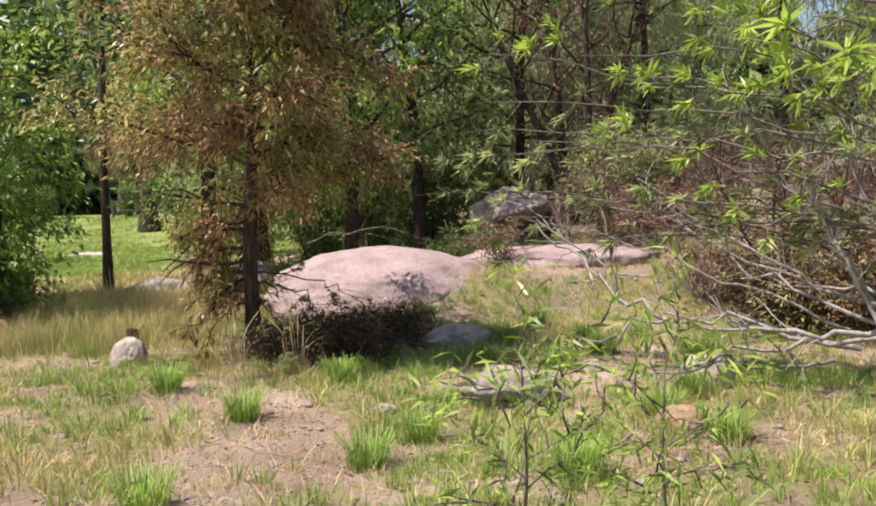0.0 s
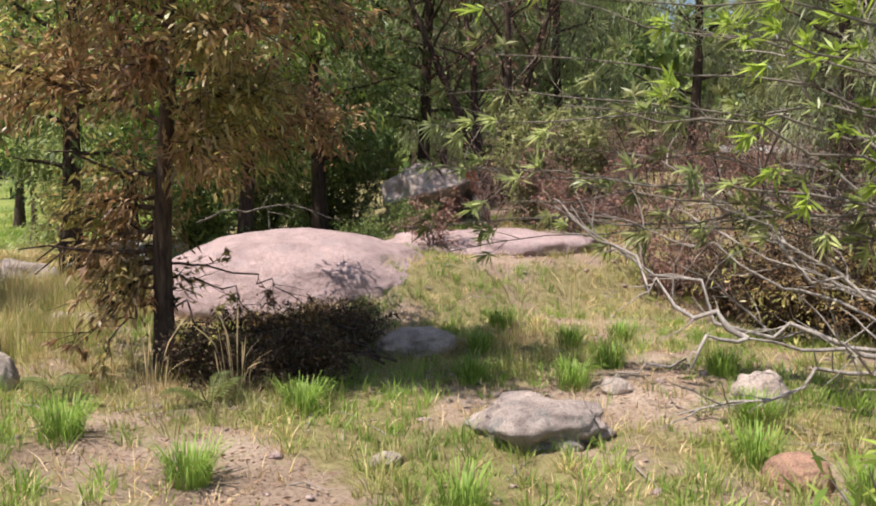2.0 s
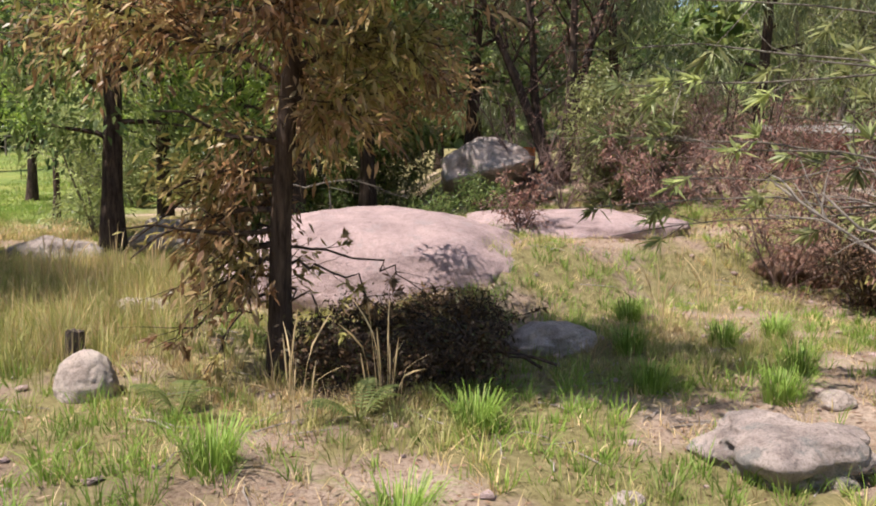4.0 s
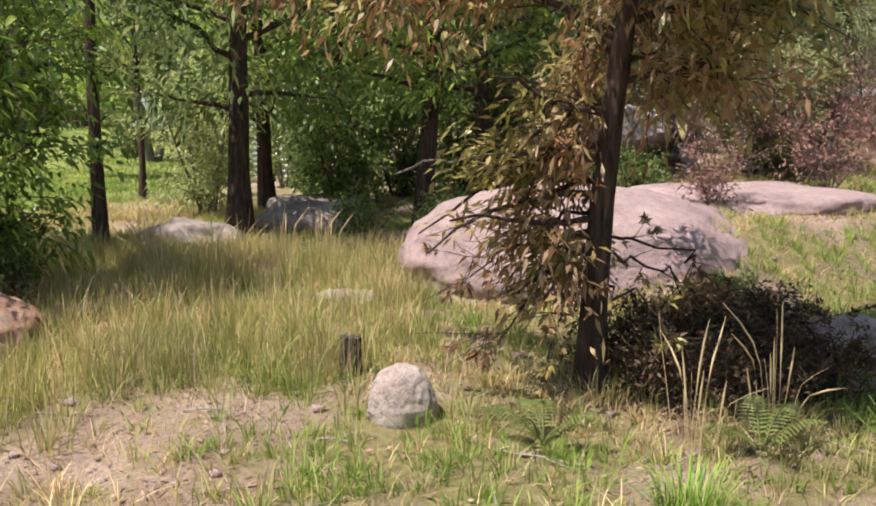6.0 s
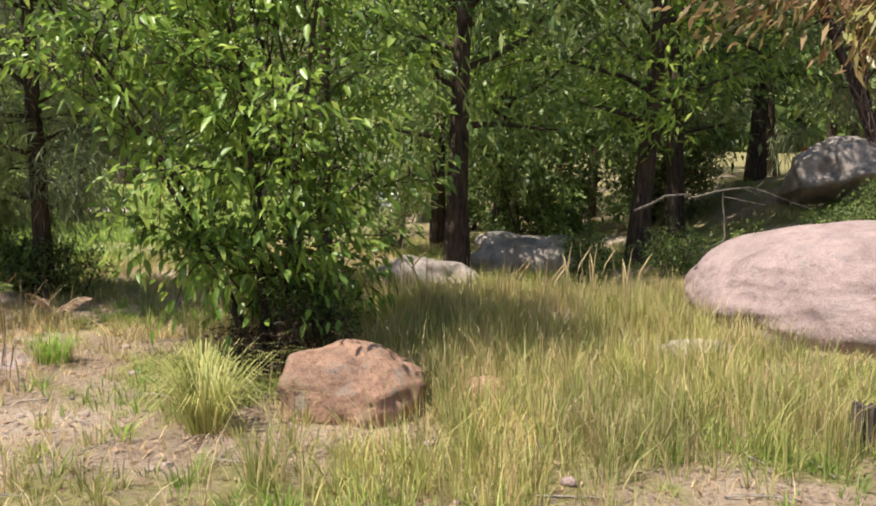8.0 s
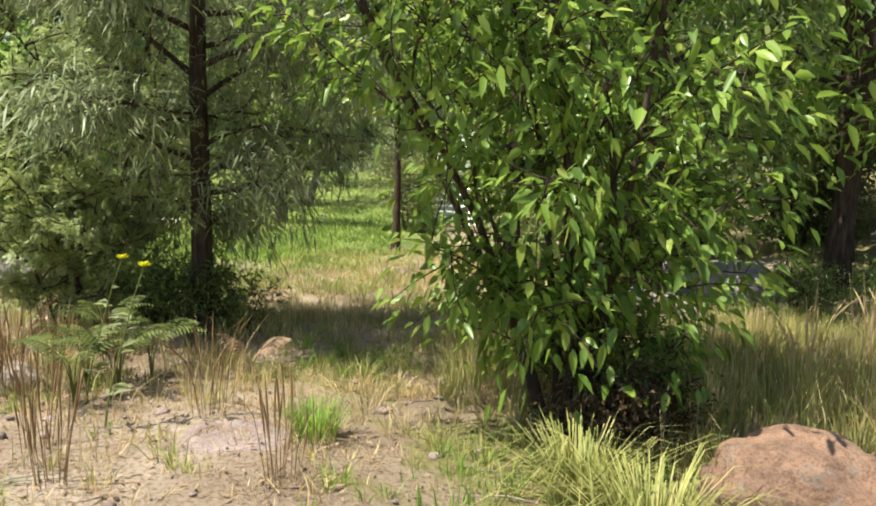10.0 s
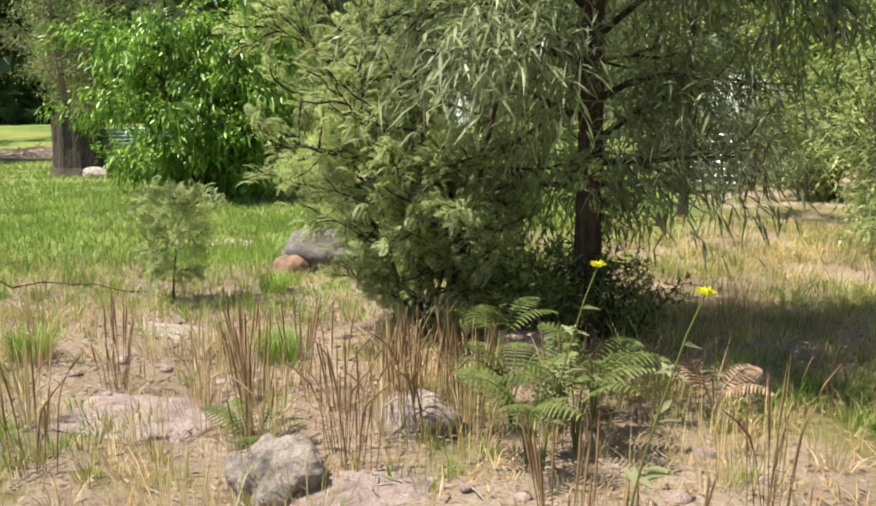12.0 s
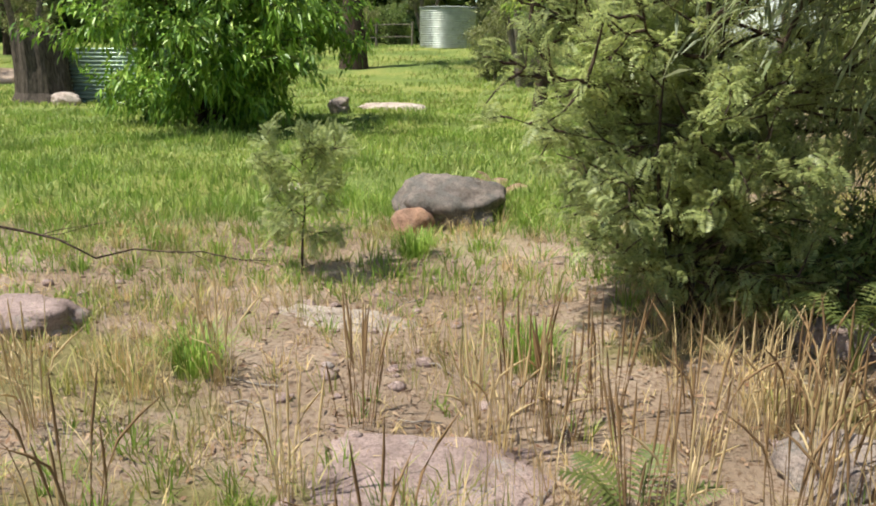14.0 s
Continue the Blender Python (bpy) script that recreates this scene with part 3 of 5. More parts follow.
big = rock("boulder", (3.75, 2.95, 1.14), 2, BOULDER_ROCK, 0.085, 6, 0.12, cracks=0.004, grit=0.018)
place(tagged(big, "large smooth mauve-pink granite boulder beside a grassy bank", "boulder"), -0.42, 11.12, -25, 0.25)
STONES = [
    # size, seed, material, x, y, turn, sink, label
    ((0.36, 0.34, 0.31), 43, WHITE_ROCK, -2.02, 7.12, 10, 0.05, "round pale grey rock beside a cut stump"),
    ((0.72, 0.46, 0.27), 4, WHITE_ROCK, 1.02, 8.5, 8, 0.05, "low pale rock at the foot of a grassy bank"),
    ((0.80, 0.62, 0.30), 5, GREY_ROCK, 1.80, 6.15, -12, 0.06, "flat-topped grey rock with an orange flank"),
    ((0.34, 0.30, 0.22), 6, ORANGE_ROCK, 3.0, 5.3, 0, 0.05, "small pinkish stone half sunk in earth"),
    ((0.42, 0.36, 0.30), 7, WHITE_ROCK, 3.35, 6.6, 30, 0.05, "pale upright stone under dead branches"),
    ((0.22, 0.18, 0.12), 8, WHITE_ROCK, 2.45, 6.9, 0, 0.03, "small pale stone in the grass"),
    ((0.20, 0.15, 0.09), 21, WHITE_ROCK, 0.9, 5.7, 50, 0.02, "small flat pale stone"),
    ((0.92, 0.68, 0.50), 46, ORANGE_ROCK, -5.0, 8.5, -6, 0.05, "rounded orange-pink boulder in dry grass"),
    ((0.50, 0.40, 0.18), 12, ORANGE_ROCK, -4.2, 8.75, 10, 0.07, "low pink stone in dry grass"),
    ((0.55, 0.42, 0.20), 13, WHITE_ROCK, -2.6, 9.7, 0, 0.05, "low pale stone before the boulder"),
    ((0.42, 0.38, 0.28), 14, GREY_ROCK, -9.88, 9.33, 15, 0.06, "lichen-grey rock among dry stalks"),
    ((0.48, 0.36, 0.26), 15, GREY_ROCK, -9.45, 10.12, -20, 0.08, "low grey rock beside bracken"),
    ((0.86, 0.66, 0.46), 16, DARK_ROCK, -11.55, 14.0, 8, 0.06, "dark grey boulder with a pink side"),
    ((0.36, 0.32, 0.26), 17, ORANGE_ROCK, -11.85, 13.6, 0, 0.05, "small pink rock leaning on a dark boulder"),
    ((0.70, 0.50, 0.22), 18, PINK_ROCK, -13.35, 10.75, 25, 0.05, "low pink-grey rock in the grass"),
    ((0.95, 0.60, 0.12), 19, PINK_ROCK, -11.0, 9.9, 10, 0.075, "flat pink rock slab flush with the earth"),
    ((1.10, 0.70, 0.10), 20, WHITE_ROCK, -11.75, 11.4, -10, 0.075, "flat pale rock slab flush with the earth"),
    ((0.80, 0.60, 0.10), 22, PINK_ROCK, -9.45, 9.3, 30, 0.075, "flat pink rock slab under dry stalks"),
    ((0.9, 0.5, 0.10), 24, WHITE_ROCK, -13.6, 15.4, 0, 0.075, "flat pale stone in the lawn"),
    ((1.9, 1.2, 0.22), 25, WHITE_ROCK, -15.1, 25.8, 0, 0.08, "low sandy rock in the lawn"),
    ((0.50, 0.34, 0.40), 26, GREY_ROCK, -15.9, 24.2, 0, 0.06, "small dark stone in the lawn"),
    ((0.75, 0.55, 0.10), 35, PINK_ROCK, -7.75, 9.15, 10, 0.075, "flat pink rock slab before the leafy shrub"),
    ((0.60, 0.40, 0.22), 36, PINK_ROCK, -9.05, 11.35, 0, 0.06, "low pink rock in the shade of a she-oak"),
    ((3.4, 2.3, 0.40), 27, BOULDER_ROCK, 2.1, 12.9, 12, 0.14, "low pink rock shelf behind the boulder"),
    ((2.2, 1.3, 0.40), 28, RUST_ROCK, 4.9, 12.0, -8, 0.1, "rust-brown rock ledge with a dark face"),
    ((2.6, 1.5, 0.46), 29, RUST_ROCK, 6.9, 12.4, 10, 0.1, "rust-brown rock ledge under dead scrub"),
    ((1.5, 1.1, 0.7), 31, WHITE_ROCK, 4.4, 16.4, 30, 0.2, "pale boulder behind dead scrub"),
    ((1.6, 1.2, 0.7), 33, GREY_ROCK, -3.6, 14.6, 0, 0.15, "grey rock in deep shade under trees"),
    ((1.2, 0.9, 0.4), 34, GREY_ROCK, -4.9, 12.9, 0, 0.1, "low grey rock behind dry grass"),
]
for size, seed, mat, x, y, turn, sink, label in STONES:
    ob = rock("slab" if size[2] < 0.15 else "rock", size, seed, mat, (0.42 if mat is DARK_ROCK else 0.15 if mat is ORANGE_ROCK else 0.34 if mat is GREY_ROCK else 0.24) if size[0] > 0.4 else 0.14, 5 if y < 10 else 4, 0.06 if mat in (ORANGE_ROCK, WHITE_ROCK) else 0.2)
    place(tagged(ob, label, "rock"), x, y, turn, sink)


hollow = rock("boulder", (1.8, 1.4, 1.1), 57, GREY_ROCK, 0.26, 5, 0.05, deform=undercut)
place(tagged(hollow, "pale grey leaning boulder over a dark hollow", "boulder"), 1.2, 15.6, 0, 0.12)


# ---- stumps and old iron ----
def stump(name, r, h, mat, sides=28, seed=1):
    bm = bmesh.new()
    rings = []
    for k, (f, s) in enumerate([(-0.1, 1.35), (0.0, 1.25), (0.15, 1.08), (0.5, 1.0), (0.9, 0.97), (1.0, 0.95), (0.98, 0.7), (0.96, 0.3)]):
        ring = []
        for j in range(sides):
            a = 2 * math.pi * j / sides
            w = 1 + 0.10 * noise.noise(Vector((math.cos(a) * 2 + seed, math.sin(a) * 2, f * 1.5))) + 0.05 * math.sin(a * 9 + seed)
            jag = 0.10 * noise.noise(Vector((math.cos(a) * 3, math.sin(a) * 3, seed))) if 0.8 < f else 0
            ring.append(bm.verts.new((r * s * w * math.cos(a), r * s * w * math.sin(a), h * (f + jag))))
        rings.append(ring)
    for p, q in zip(rings[:-1], rings[1:]):
        for j in range(sides):
            bm.faces.new((p[j], p[(j + 1) % sides], q[(j + 1) % sides], q[j]))
    bm.faces.new(rings[-1])
    return part(name, bm, mat)


place(tagged(stump("tree_stump", 0.062, 0.24, CHAR_WOOD), "small dark cut tree stump behind a pale rock", "stump"), -2.35, 7.72, 0, 0.02)
place(tagged(stump("tree_stump", 0.72, 1.75, CHAR_WOOD, 40, 4), "broad weathered dark tree stump on the lawn", "stump"), -24.6, 26.2, 0, 0.05)


def iron_panel(name, width, height, waves, depth):
    V, Q = [], []
    n = waves * 6
    for i in range(n + 1):
        f = i / n
        for side in (0, 1):
            for t in (0, 0.004):
                V.append((width * (side - 0.5), depth * math.sin(f * waves * 2 * math.pi) + t, height * f))
    for i in range(n):
        b = i * 4
        Q += [(b, b + 2, b + 6, b + 4), (b + 1, b + 5, b + 7, b + 3), (b, b + 4, b + 5, b + 1), (b + 2, b + 3, b + 7, b + 6)]
    return part(name, mesh_data(name, V, Q, smooth=True), GREEN_IRON)


place(tagged(iron_panel("corrugated_sheet", 3.4, 1.45, 14, 0.035), "upright corrugated iron sheet beside a stump", "iron sheet"), -22.6, 26.4, 8, 0.02)
place(tagged(rock("rock", (0.75, 0.5, 0.36), 41, WHITE_ROCK, 0.35), "pale stone at a stump's foot", "rock"), -23.55, 25.4, 0, 0.05)


def water_tank(name, r, h, waves, dome):
    root = new(name)
    ang = np.arange(48) / 48 * 2 * np.pi
    V, Q = [], []
    n = waves * 6
    for i in range(n + 1):
        rr = r + 0.035 * math.sin(i / n * waves * 2 * math.pi)
        V += [(rr * math.cos(a), rr * math.sin(a), h * i / n) for a in ang]
    for i in range(n):
        for j in range(48):
            k = (j + 1) % 48
            Q.append((i * 48 + j, i * 48 + k, (i + 1) * 48 + k, (i + 1) * 48 + j))
    part("wall", mesh_data("wall", V, Q, smooth=True), IRON, root)
    V, Q = [], []
    for i in range(9):
        f = i / 8
        rr, z = (r + 0.06) * math.cos(f * math.pi / 2) + 0.02, h + dome * math.sin(f * math.pi / 2)
        V += [(rr * math.cos(a), rr * math.sin(a), z) for a in ang]
    for i in range(8):
        for j in range(48):
            k = (j + 1) % 48
            Q.append((i * 48 + j, i * 48 + k, (i + 1) * 48 + k, (i + 1) * 48 + j))
    part("roof", mesh_data("roof", V, Q, smooth=True), WHITE_SHEET, root, "pale rounded roof")
    return root


m_, nt_, b_ = material("white_painted_sheet", 0.5, 0.4)
nt_.links.new(ramp(nt_, noise_tex(nt_, 2.5, 6, 0.7), [(0.3, (0.26, 0.28, 0.28)), (0.6, (0.46, 0.49, 0.48))]), b_.inputs["Base Color"])
WHITE_SHEET = m_
put(tagged(water_tank("water_tank", 1.45, 2.0, 18, 0.06), "corrugated galvanised water tank at the lawn's far edge", "water tank"), -17.9, 48.8, sink=0.05)
put(tagged(water_tank("water_tank", 1.35, 1.5, 9, 1.25), "corrugated water tank with a white domed top", "water tank"), -6.2, 28.3, sink=0.05)


post = tube_mesh("fence_post", [(np.array([(0, 0, -0.2), (0.01, 0, 0.8), (0.0, 0.01, 1.75)]), [0.06, 0.055, 0.05])], 8)
put(tagged(part("fence_post", post, DARK_BARK), "dark timber post standing before a domed tank", "post"), -6.2, 24.6)


def box(bm, x0, x1, y0, y1, z0, z1):
    m = Matrix.LocRotScale(((x0 + x1) / 2, (y0 + y1) / 2, (z0 + z1) / 2), None, (x1 - x0, y1 - y0, z1 - z0))
    made = bmesh.ops.create_cube(bm, size=1.0, matrix=m)
    bmesh.ops.bevel(bm, geom=list({e for v in made["verts"] for e in v.link_edges}), offset=0.008, segments=1, affect="EDGES")


def red_shed():
    root = new("shed")
    for i in range(16):
        bm = bmesh.new()
        box(bm, i * 0.21, i * 0.21 + 0.20, 0, 0.03, -0.3, 1.25)
        part("board", bm, RED_PAINT, root)
    for x in (0.0, 3.31):
        bm = bmesh.new()
        box(bm, x, x + 0.03, 0.032, 2.4, -0.3, 1.25)
        part("side_wall", bm, RED_PAINT, root)
    bm = bmesh.new()
    box(bm, 0, 3.36, 2.41, 2.44, -0.3, 1.55)
    part("back_wall", bm, RED_PAINT, root)
    V, Q = [], []
    n = 18 * 6
    for i in range(n + 1):
        x = -0.15 + 3.65 * i / n
        w = 0.03 * math.sin(i / 6 * 2 * math.pi)
        V += [(x, -0.3, 1.28 + w), (x, 2.7, 1.62 + w), (x, -0.3, 1.30 + w), (x, 2.7, 1.64 + w)]
    for i in range(n):
        b = i * 4
        Q += [(b, b + 1, b + 5, b + 4), (b + 2, b + 6, b + 7, b + 3), (b, b + 4, b + 6, b + 2), (b + 1, b + 3, b + 7, b + 5)]
    part("roof", mesh_data("roof", V, Q, smooth=True), ROOF_GREY, root, "grey corrugated iron roof")
    return tagged(root, "low weathered red shed with a grey iron roof among scrub", "shed")


put(red_shed(), 11.0, 28.0, -12)


def drum(r, h):
    prof = [(0.0, 0), (0.9, 0), (1, 0.02), (1, 0.32), (1.04, 0.34), (1, 0.36), (1, 0.64), (1.04, 0.66), (1, 0.68), (1, 0.97), (0.97, 1), (0.93, 0.97), (0, 0.97)]
    V = [(r * p * math.cos(a), r * p * math.sin(a), h * z) for p, z in prof for a in np.arange(24) / 24 * 2 * math.pi]
    Q = [(i * 24 + j, i * 24 + (j + 1) % 24, (i + 1) * 24 + (j + 1) % 24, (i + 1) * 24 + j) for i in range(len(prof) - 1) for j in range(24)]
    return tagged(part("drum", mesh_data("drum", V, Q, smooth=True), RUST), "rusty orange steel drum in the shade of trees", "drum")


place(drum(0.22, 0.55), 2.2, 19.3)


def fence(x0, y0, x1, y1, n):
    root = new("fence")
    for i in range(n):
        f = i / (n - 1)
        x, y = x0 + (x1 - x0) * f, y0 + (y1 - y0) * f
        z = float(terrain(x, y))
        part("post", tube_mesh("post", [(np.array([(x, y, z - 0.2), (x, y, z + 0.6), (x + 0.02, y, z + 1.25)]), [0.06, 0.055, 0.05])], 8), GREY_BARK, root)
    for h in (0.5, 1.1):
        p = np.array([(x0 + (x1 - x0) * f, y0 + (y1 - y0) * f, float(terrain(x0 + (x1 - x0) * f, y0 + (y1 - y0) * f)) + h) for f in np.linspace(0, 1, 9)])
        part("rail", tube_mesh("rail", [(p, [0.03] * 9)], 6), GREY_BARK, root)
    return tagged(root, "grey timber post-and-rail fence behind the lawn", "fence")


fence(-26.5, 45.5, -19.5, 47.5, 5)
place(tagged(rock("earth_mound", (7.5, 4.0, 0.7), 51, GROUND, 0.2), "low bare sandy mound beyond the lawn", "mound"), -31.5, 33.5, 20, 0.3)


# ---- trees and shrubs near the line walked ----
reseed(101)
brown = tree("tree", 0.085, DARK_BARK, BROWN_LEAF, 30, 0.098, 0.027, 0.06, 0.15, height=5.4, radius=1.8, crown_from=0.15, limbs=44, twigs=30, limb_rise=0.0, shape=0.34, trunk_jitter=0.03, droop=0.05, lean=(0.03, 0), low_side=3.3)
put(tagged(brown, "slender tree with browned olive leaves beside a boulder", "tree"), -0.95, 7.68, 0, 1.0, 0.02)

reseed(102)
shrub = tree("shrub", 0.03, DARK_BARK, BROAD_LEAF, 15, 0.098, 0.046, 0.06, 0.2, 0.35, 2, stems=7, splay=0.15, height=4.2, radius=1.5, crown_from=0.10, limbs=13, twigs=10, limb_rise=0.5, shape=0.5, trunk_jitter=0.07)
put(tagged(shrub, "many-stemmed shrub with broad yellow-green leaves", "shrub"), -5.88, 9.8, 70)

reseed(103)
she_oak = tree("casuarina_tree", 0.10, DARK_BARK, GREY_NEEDLE, 60, 0.15, 0.016, 0.12, 0.15, 0.35, height=6.5, radius=1.6, crown_from=0.15, limbs=40, twigs=19, limb_rise=0.22, shape=0.38, trunk_jitter=0.02, droop=0.04)
put(tagged(she_oak, "she-oak with a dark trunk and drooping grey-green needles", "tree"), -8.78, 11.78, 30)

reseed(104)
pole = tree("tree", 0.085, DARK_BARK, OLIVE_LEAF, 14, 0.11, 0.026, 0.08, 0.4, height=9.0, radius=1.6, crown_from=0.42, limbs=20, twigs=12, limb_rise=0.5, shape=0.5, trunk_jitter=0.012)
put(tagged(pole, "tall thin bare-stemmed tree with a high crown", "tree"), -6.05, 13.05, 0)

reseed(105)
peach = tree("fruit_tree", 0.09, DARK_BARK, PEACH_LEAF, 36, 0.16, 0.058, 0.08, 0.2, 0.5, True, stems=5, height=3.5, radius=2.45, crown_from=0.2, limbs=18, twigs=10, limb_rise=0.15, shape=0.42, trunk_jitter=0.07, droop=0.05)
put(tagged(peach, "dense bright green fruit tree with drooping lance leaves", "fruit tree"), -17.35, 20.9, 40)


def feathery_shrub(name, height, radius, stems, limbs, twigs, per_twig, length, leaf, label, crown_from=0.15):
    root = new(name)
    twig_all = []
    for s in range(stems):
        a = s * 2.4
        trunk, limb_paths, twig_paths = grow(height * rng.uniform(0.8, 1.0), radius, crown_from, limbs, twigs, (0.25 * math.cos(a), 0.25 * math.sin(a)) if stems > 1 else (0, 0), 0.25, 0.5, 0.06)
        part("stem", tube_mesh("stem", [(trunk, 0.012 * height * np.linspace(1, 0.2, len(trunk)))], 8), DARK_BARK, root)
        part("branch_spray", tube_mesh("branch_spray", [(p, np.linspace(0.004, 0.0015, len(p)) * max(1, height)) for p in limb_paths + twig_paths], 4), DARK_BARK, root)["kind"] = "stuff"
        twig_all += twig_paths
    pos, way = foliage_points(twig_all, per_twig, 0.03, 0.6)
    part("foliage", frond_cloud("foliage", pos, way, length * rng.uniform(0.6, 1.3, len(pos)), 9, 0.30), leaf, root)["kind"] = "stuff"
    return tagged(root, label, "shrub")


reseed(106)
put(feathery_shrub("wattle_shrub", 2.7, 1.0, 5, 13, 9, 15, 0.105, WATTLE_LEAF, "feathery wattle shrub growing beside a she-oak"), -9.85, 11.95)
put(feathery_shrub("wattle_shrub", 1.6, 0.75, 4, 10, 8, 14, 0.10, WATTLE_LEAF, "low feathery wattle under a she-oak"), -9.85, 11.55, 70)
put(feathery_shrub("wattle_sapling", 1.0, 0.42, 1, 12, 7, 11, 0.10, WATTLE_LEAF, "thin feathery wattle sapling on bare earth", 0.42), -12.35, 12.3)


def bracken(fronds, length, label, leaf=FERN_LEAF, rise=0.05):
    root = new("fern")
    fv, fq = frond_arrays(length, 13, length * 0.34, True)
    me = mesh_data("frond", fv, fq)
    stalk = np.array([(length * f, 0, 0.28 * length * math.sin(f * 2.2) - 0.22 * length * f * f - 0.002) for f in np.linspace(0, 1, 9)])
    sm = tube_mesh("stalk", [(stalk, np.linspace(0.005, 0.0015, 9))], 5)
    for i in range(fronds):
        f = part("frond", me, leaf, root)
        a = radians(i * 360 / fronds + rng.uniform(-25, 25))
        foot = np.array([(0, 0, -0.03), (0.02 * math.cos(a), 0.02 * math.sin(a), rise * 0.6), (0.05 * math.cos(a), 0.05 * math.sin(a), rise)])
        part("stem", tube_mesh("stem", [(foot, [0.005, 0.0045, 0.004])], 5), leaf, root)
        f.matrix_basis = pose(foot[2][0], foot[2][1], rise, rng.uniform(-15, 15), -rng.uniform(5, 45), math.degrees(a))
        part("stalk", sm, leaf, f)
    return tagged(root, label, "fern")


reseed(107)
fern = put(bracken(6, 0.33, "green bracken fern among dry stalks", rise=0.28), -8.65, 9.9)
for x, y, turn in ((-9.2, 10.9, 50), (-8.85, 9.75, 200), (-8.6, 10.3, 300), (-9.0, 10.2, 20)):
    plant_copy(fern, x, y, turn)
rusty_fern = put(bracken(5, 0.27, "dead orange-brown fern behind a boulder", LITTER, 0.15), -11.25, 14.7)
plant_copy(rusty_fern, -8.0, 10.6, 60)
small_fern = put(bracken(6, 0.26, "small pale fern in shaded grass"), -1.35, 6.75)
plant_copy(small_fern, -0.35, 6.7, 100)
plant_copy(small_fern, -10.2, 9.75, 200)


# ---- dead scrub and leafy branches on the eastern side ----
def dead_bush(name, height, radius, stems, twigs, mat, label, leaf=None):
    root = new(name)
    paths, tw = [], []
    for s in range(stems):
        a = s * 2.4 + rng.normal() * 0.3
        p = wander((0, 0, -0.03), (0.55 * math.cos(a), 0.55 * math.sin(a), 1), height * rng.uniform(0.7, 1.1), 7, 0.14)
        part("branch", tube_mesh("branch", [(p, np.linspace(0.018, 0.004, 8) * max(0.6, height / 2))], 6), mat, root)
        for j in range(twigs):
            q, e = along(p, 0.2 + 0.8 * rng.random())
            t = wander(q, e + rng.normal(size=3) * 0.7, radius * rng.uniform(0.3, 0.7), 4, 0.22)
            tw.append(t)
            for k in range(3):
                q2, e2 = along(t, rng.random())
                paths.append(wander(q2, e2 + rng.normal(size=3) * 0.8, radius * rng.uniform(0.1, 0.25), 2, 0.2))
    part("twig_spray", tube_mesh("twig_spray", [(t, np.linspace(0.006, 0.002, 5)) for t in tw] + [(t, np.linspace(0.003, 0.0012, 3)) for t in paths], 3), mat, root)["kind"] = "stuff"
    if leaf:
        pos, way = foliage_points(paths, 7, 0.03)
        part("foliage", leaf_mesh("foliage", pos, way, 0.07 * rng.uniform(0.6, 1.2, len(pos)), 0.02, 0.3), leaf, root)["kind"] = "stuff"
    return tagged(root, label, "shrub")


def bare_limb(root, start, end, r, sag, twigs, mat):
    """A long crooked branch from start to end."""
    start, end = np.array(start, float), np.array(end, float)
    f = np.linspace(0, 1, 12)[:, None]
    p = start + (end - start) * f + np.array([0, 0, -sag]) * np.sin(f * np.pi) + rng.normal(size=(12, 3)) * 0.045 * np.sin(f * np.pi)
    part("branch", tube_mesh("branch", [(p, np.linspace(r, r * 0.25, 12))], 7), mat, root)
    for _ in range(twigs):
        q, e = along(p, rng.uniform(0.25, 1.0))
        t = wander(q, e + rng.normal(size=3) * 0.6, rng.uniform(0.15, 0.5), 4, 0.15)
        part("twig", tube_mesh("twig", [(t, np.linspace(r * 0.3, r * 0.1, 5))], 5), mat, root)
    return p


reseed(108)
dead = new("dead_branches")
for a, b, r, sag, n in (((4.4, 6.3, 0.35), (2.0, 6.9, 1.35), 0.022, 0.25, 16), ((4.5, 6.2, 0.45), (2.6, 6.0, 0.15), 0.02, -0.05, 12), ((4.6, 6.4, 0.5), (3.0, 6.9, 1.5), 0.018, 0.1, 16),
                        ((4.4, 6.6, 0.3), (3.0, 7.4, 0.9), 0.016, 0.1, 14), ((4.6, 6.2, 0.3), (3.9, 6.9, 2.2), 0.02, 0.0, 18), ((4.3, 6.6, 0.2), (3.3, 5.6, 0.7), 0.016, 0.1, 14), ((5.2, 7.0, 0.4), (2.9, 7.6, 1.7), 0.022, 0.15, 24), ((5.0, 7.2, 0.3), (3.6, 7.0, 2.4), 0.02, 0.05, 24), ((5.3, 7.1, 0.5), (3.4, 8.2, 1.2), 0.02, 0.1, 22), ((5.1, 6.8, 0.3), (4.2, 7.2, 2.8), 0.02, 0.0, 22)):
    bare_limb(dead, a, b, r, sag, n, DEAD_WOOD)
snag = new("dead_branch")
fork = (2.97, 5.93, 0.62)
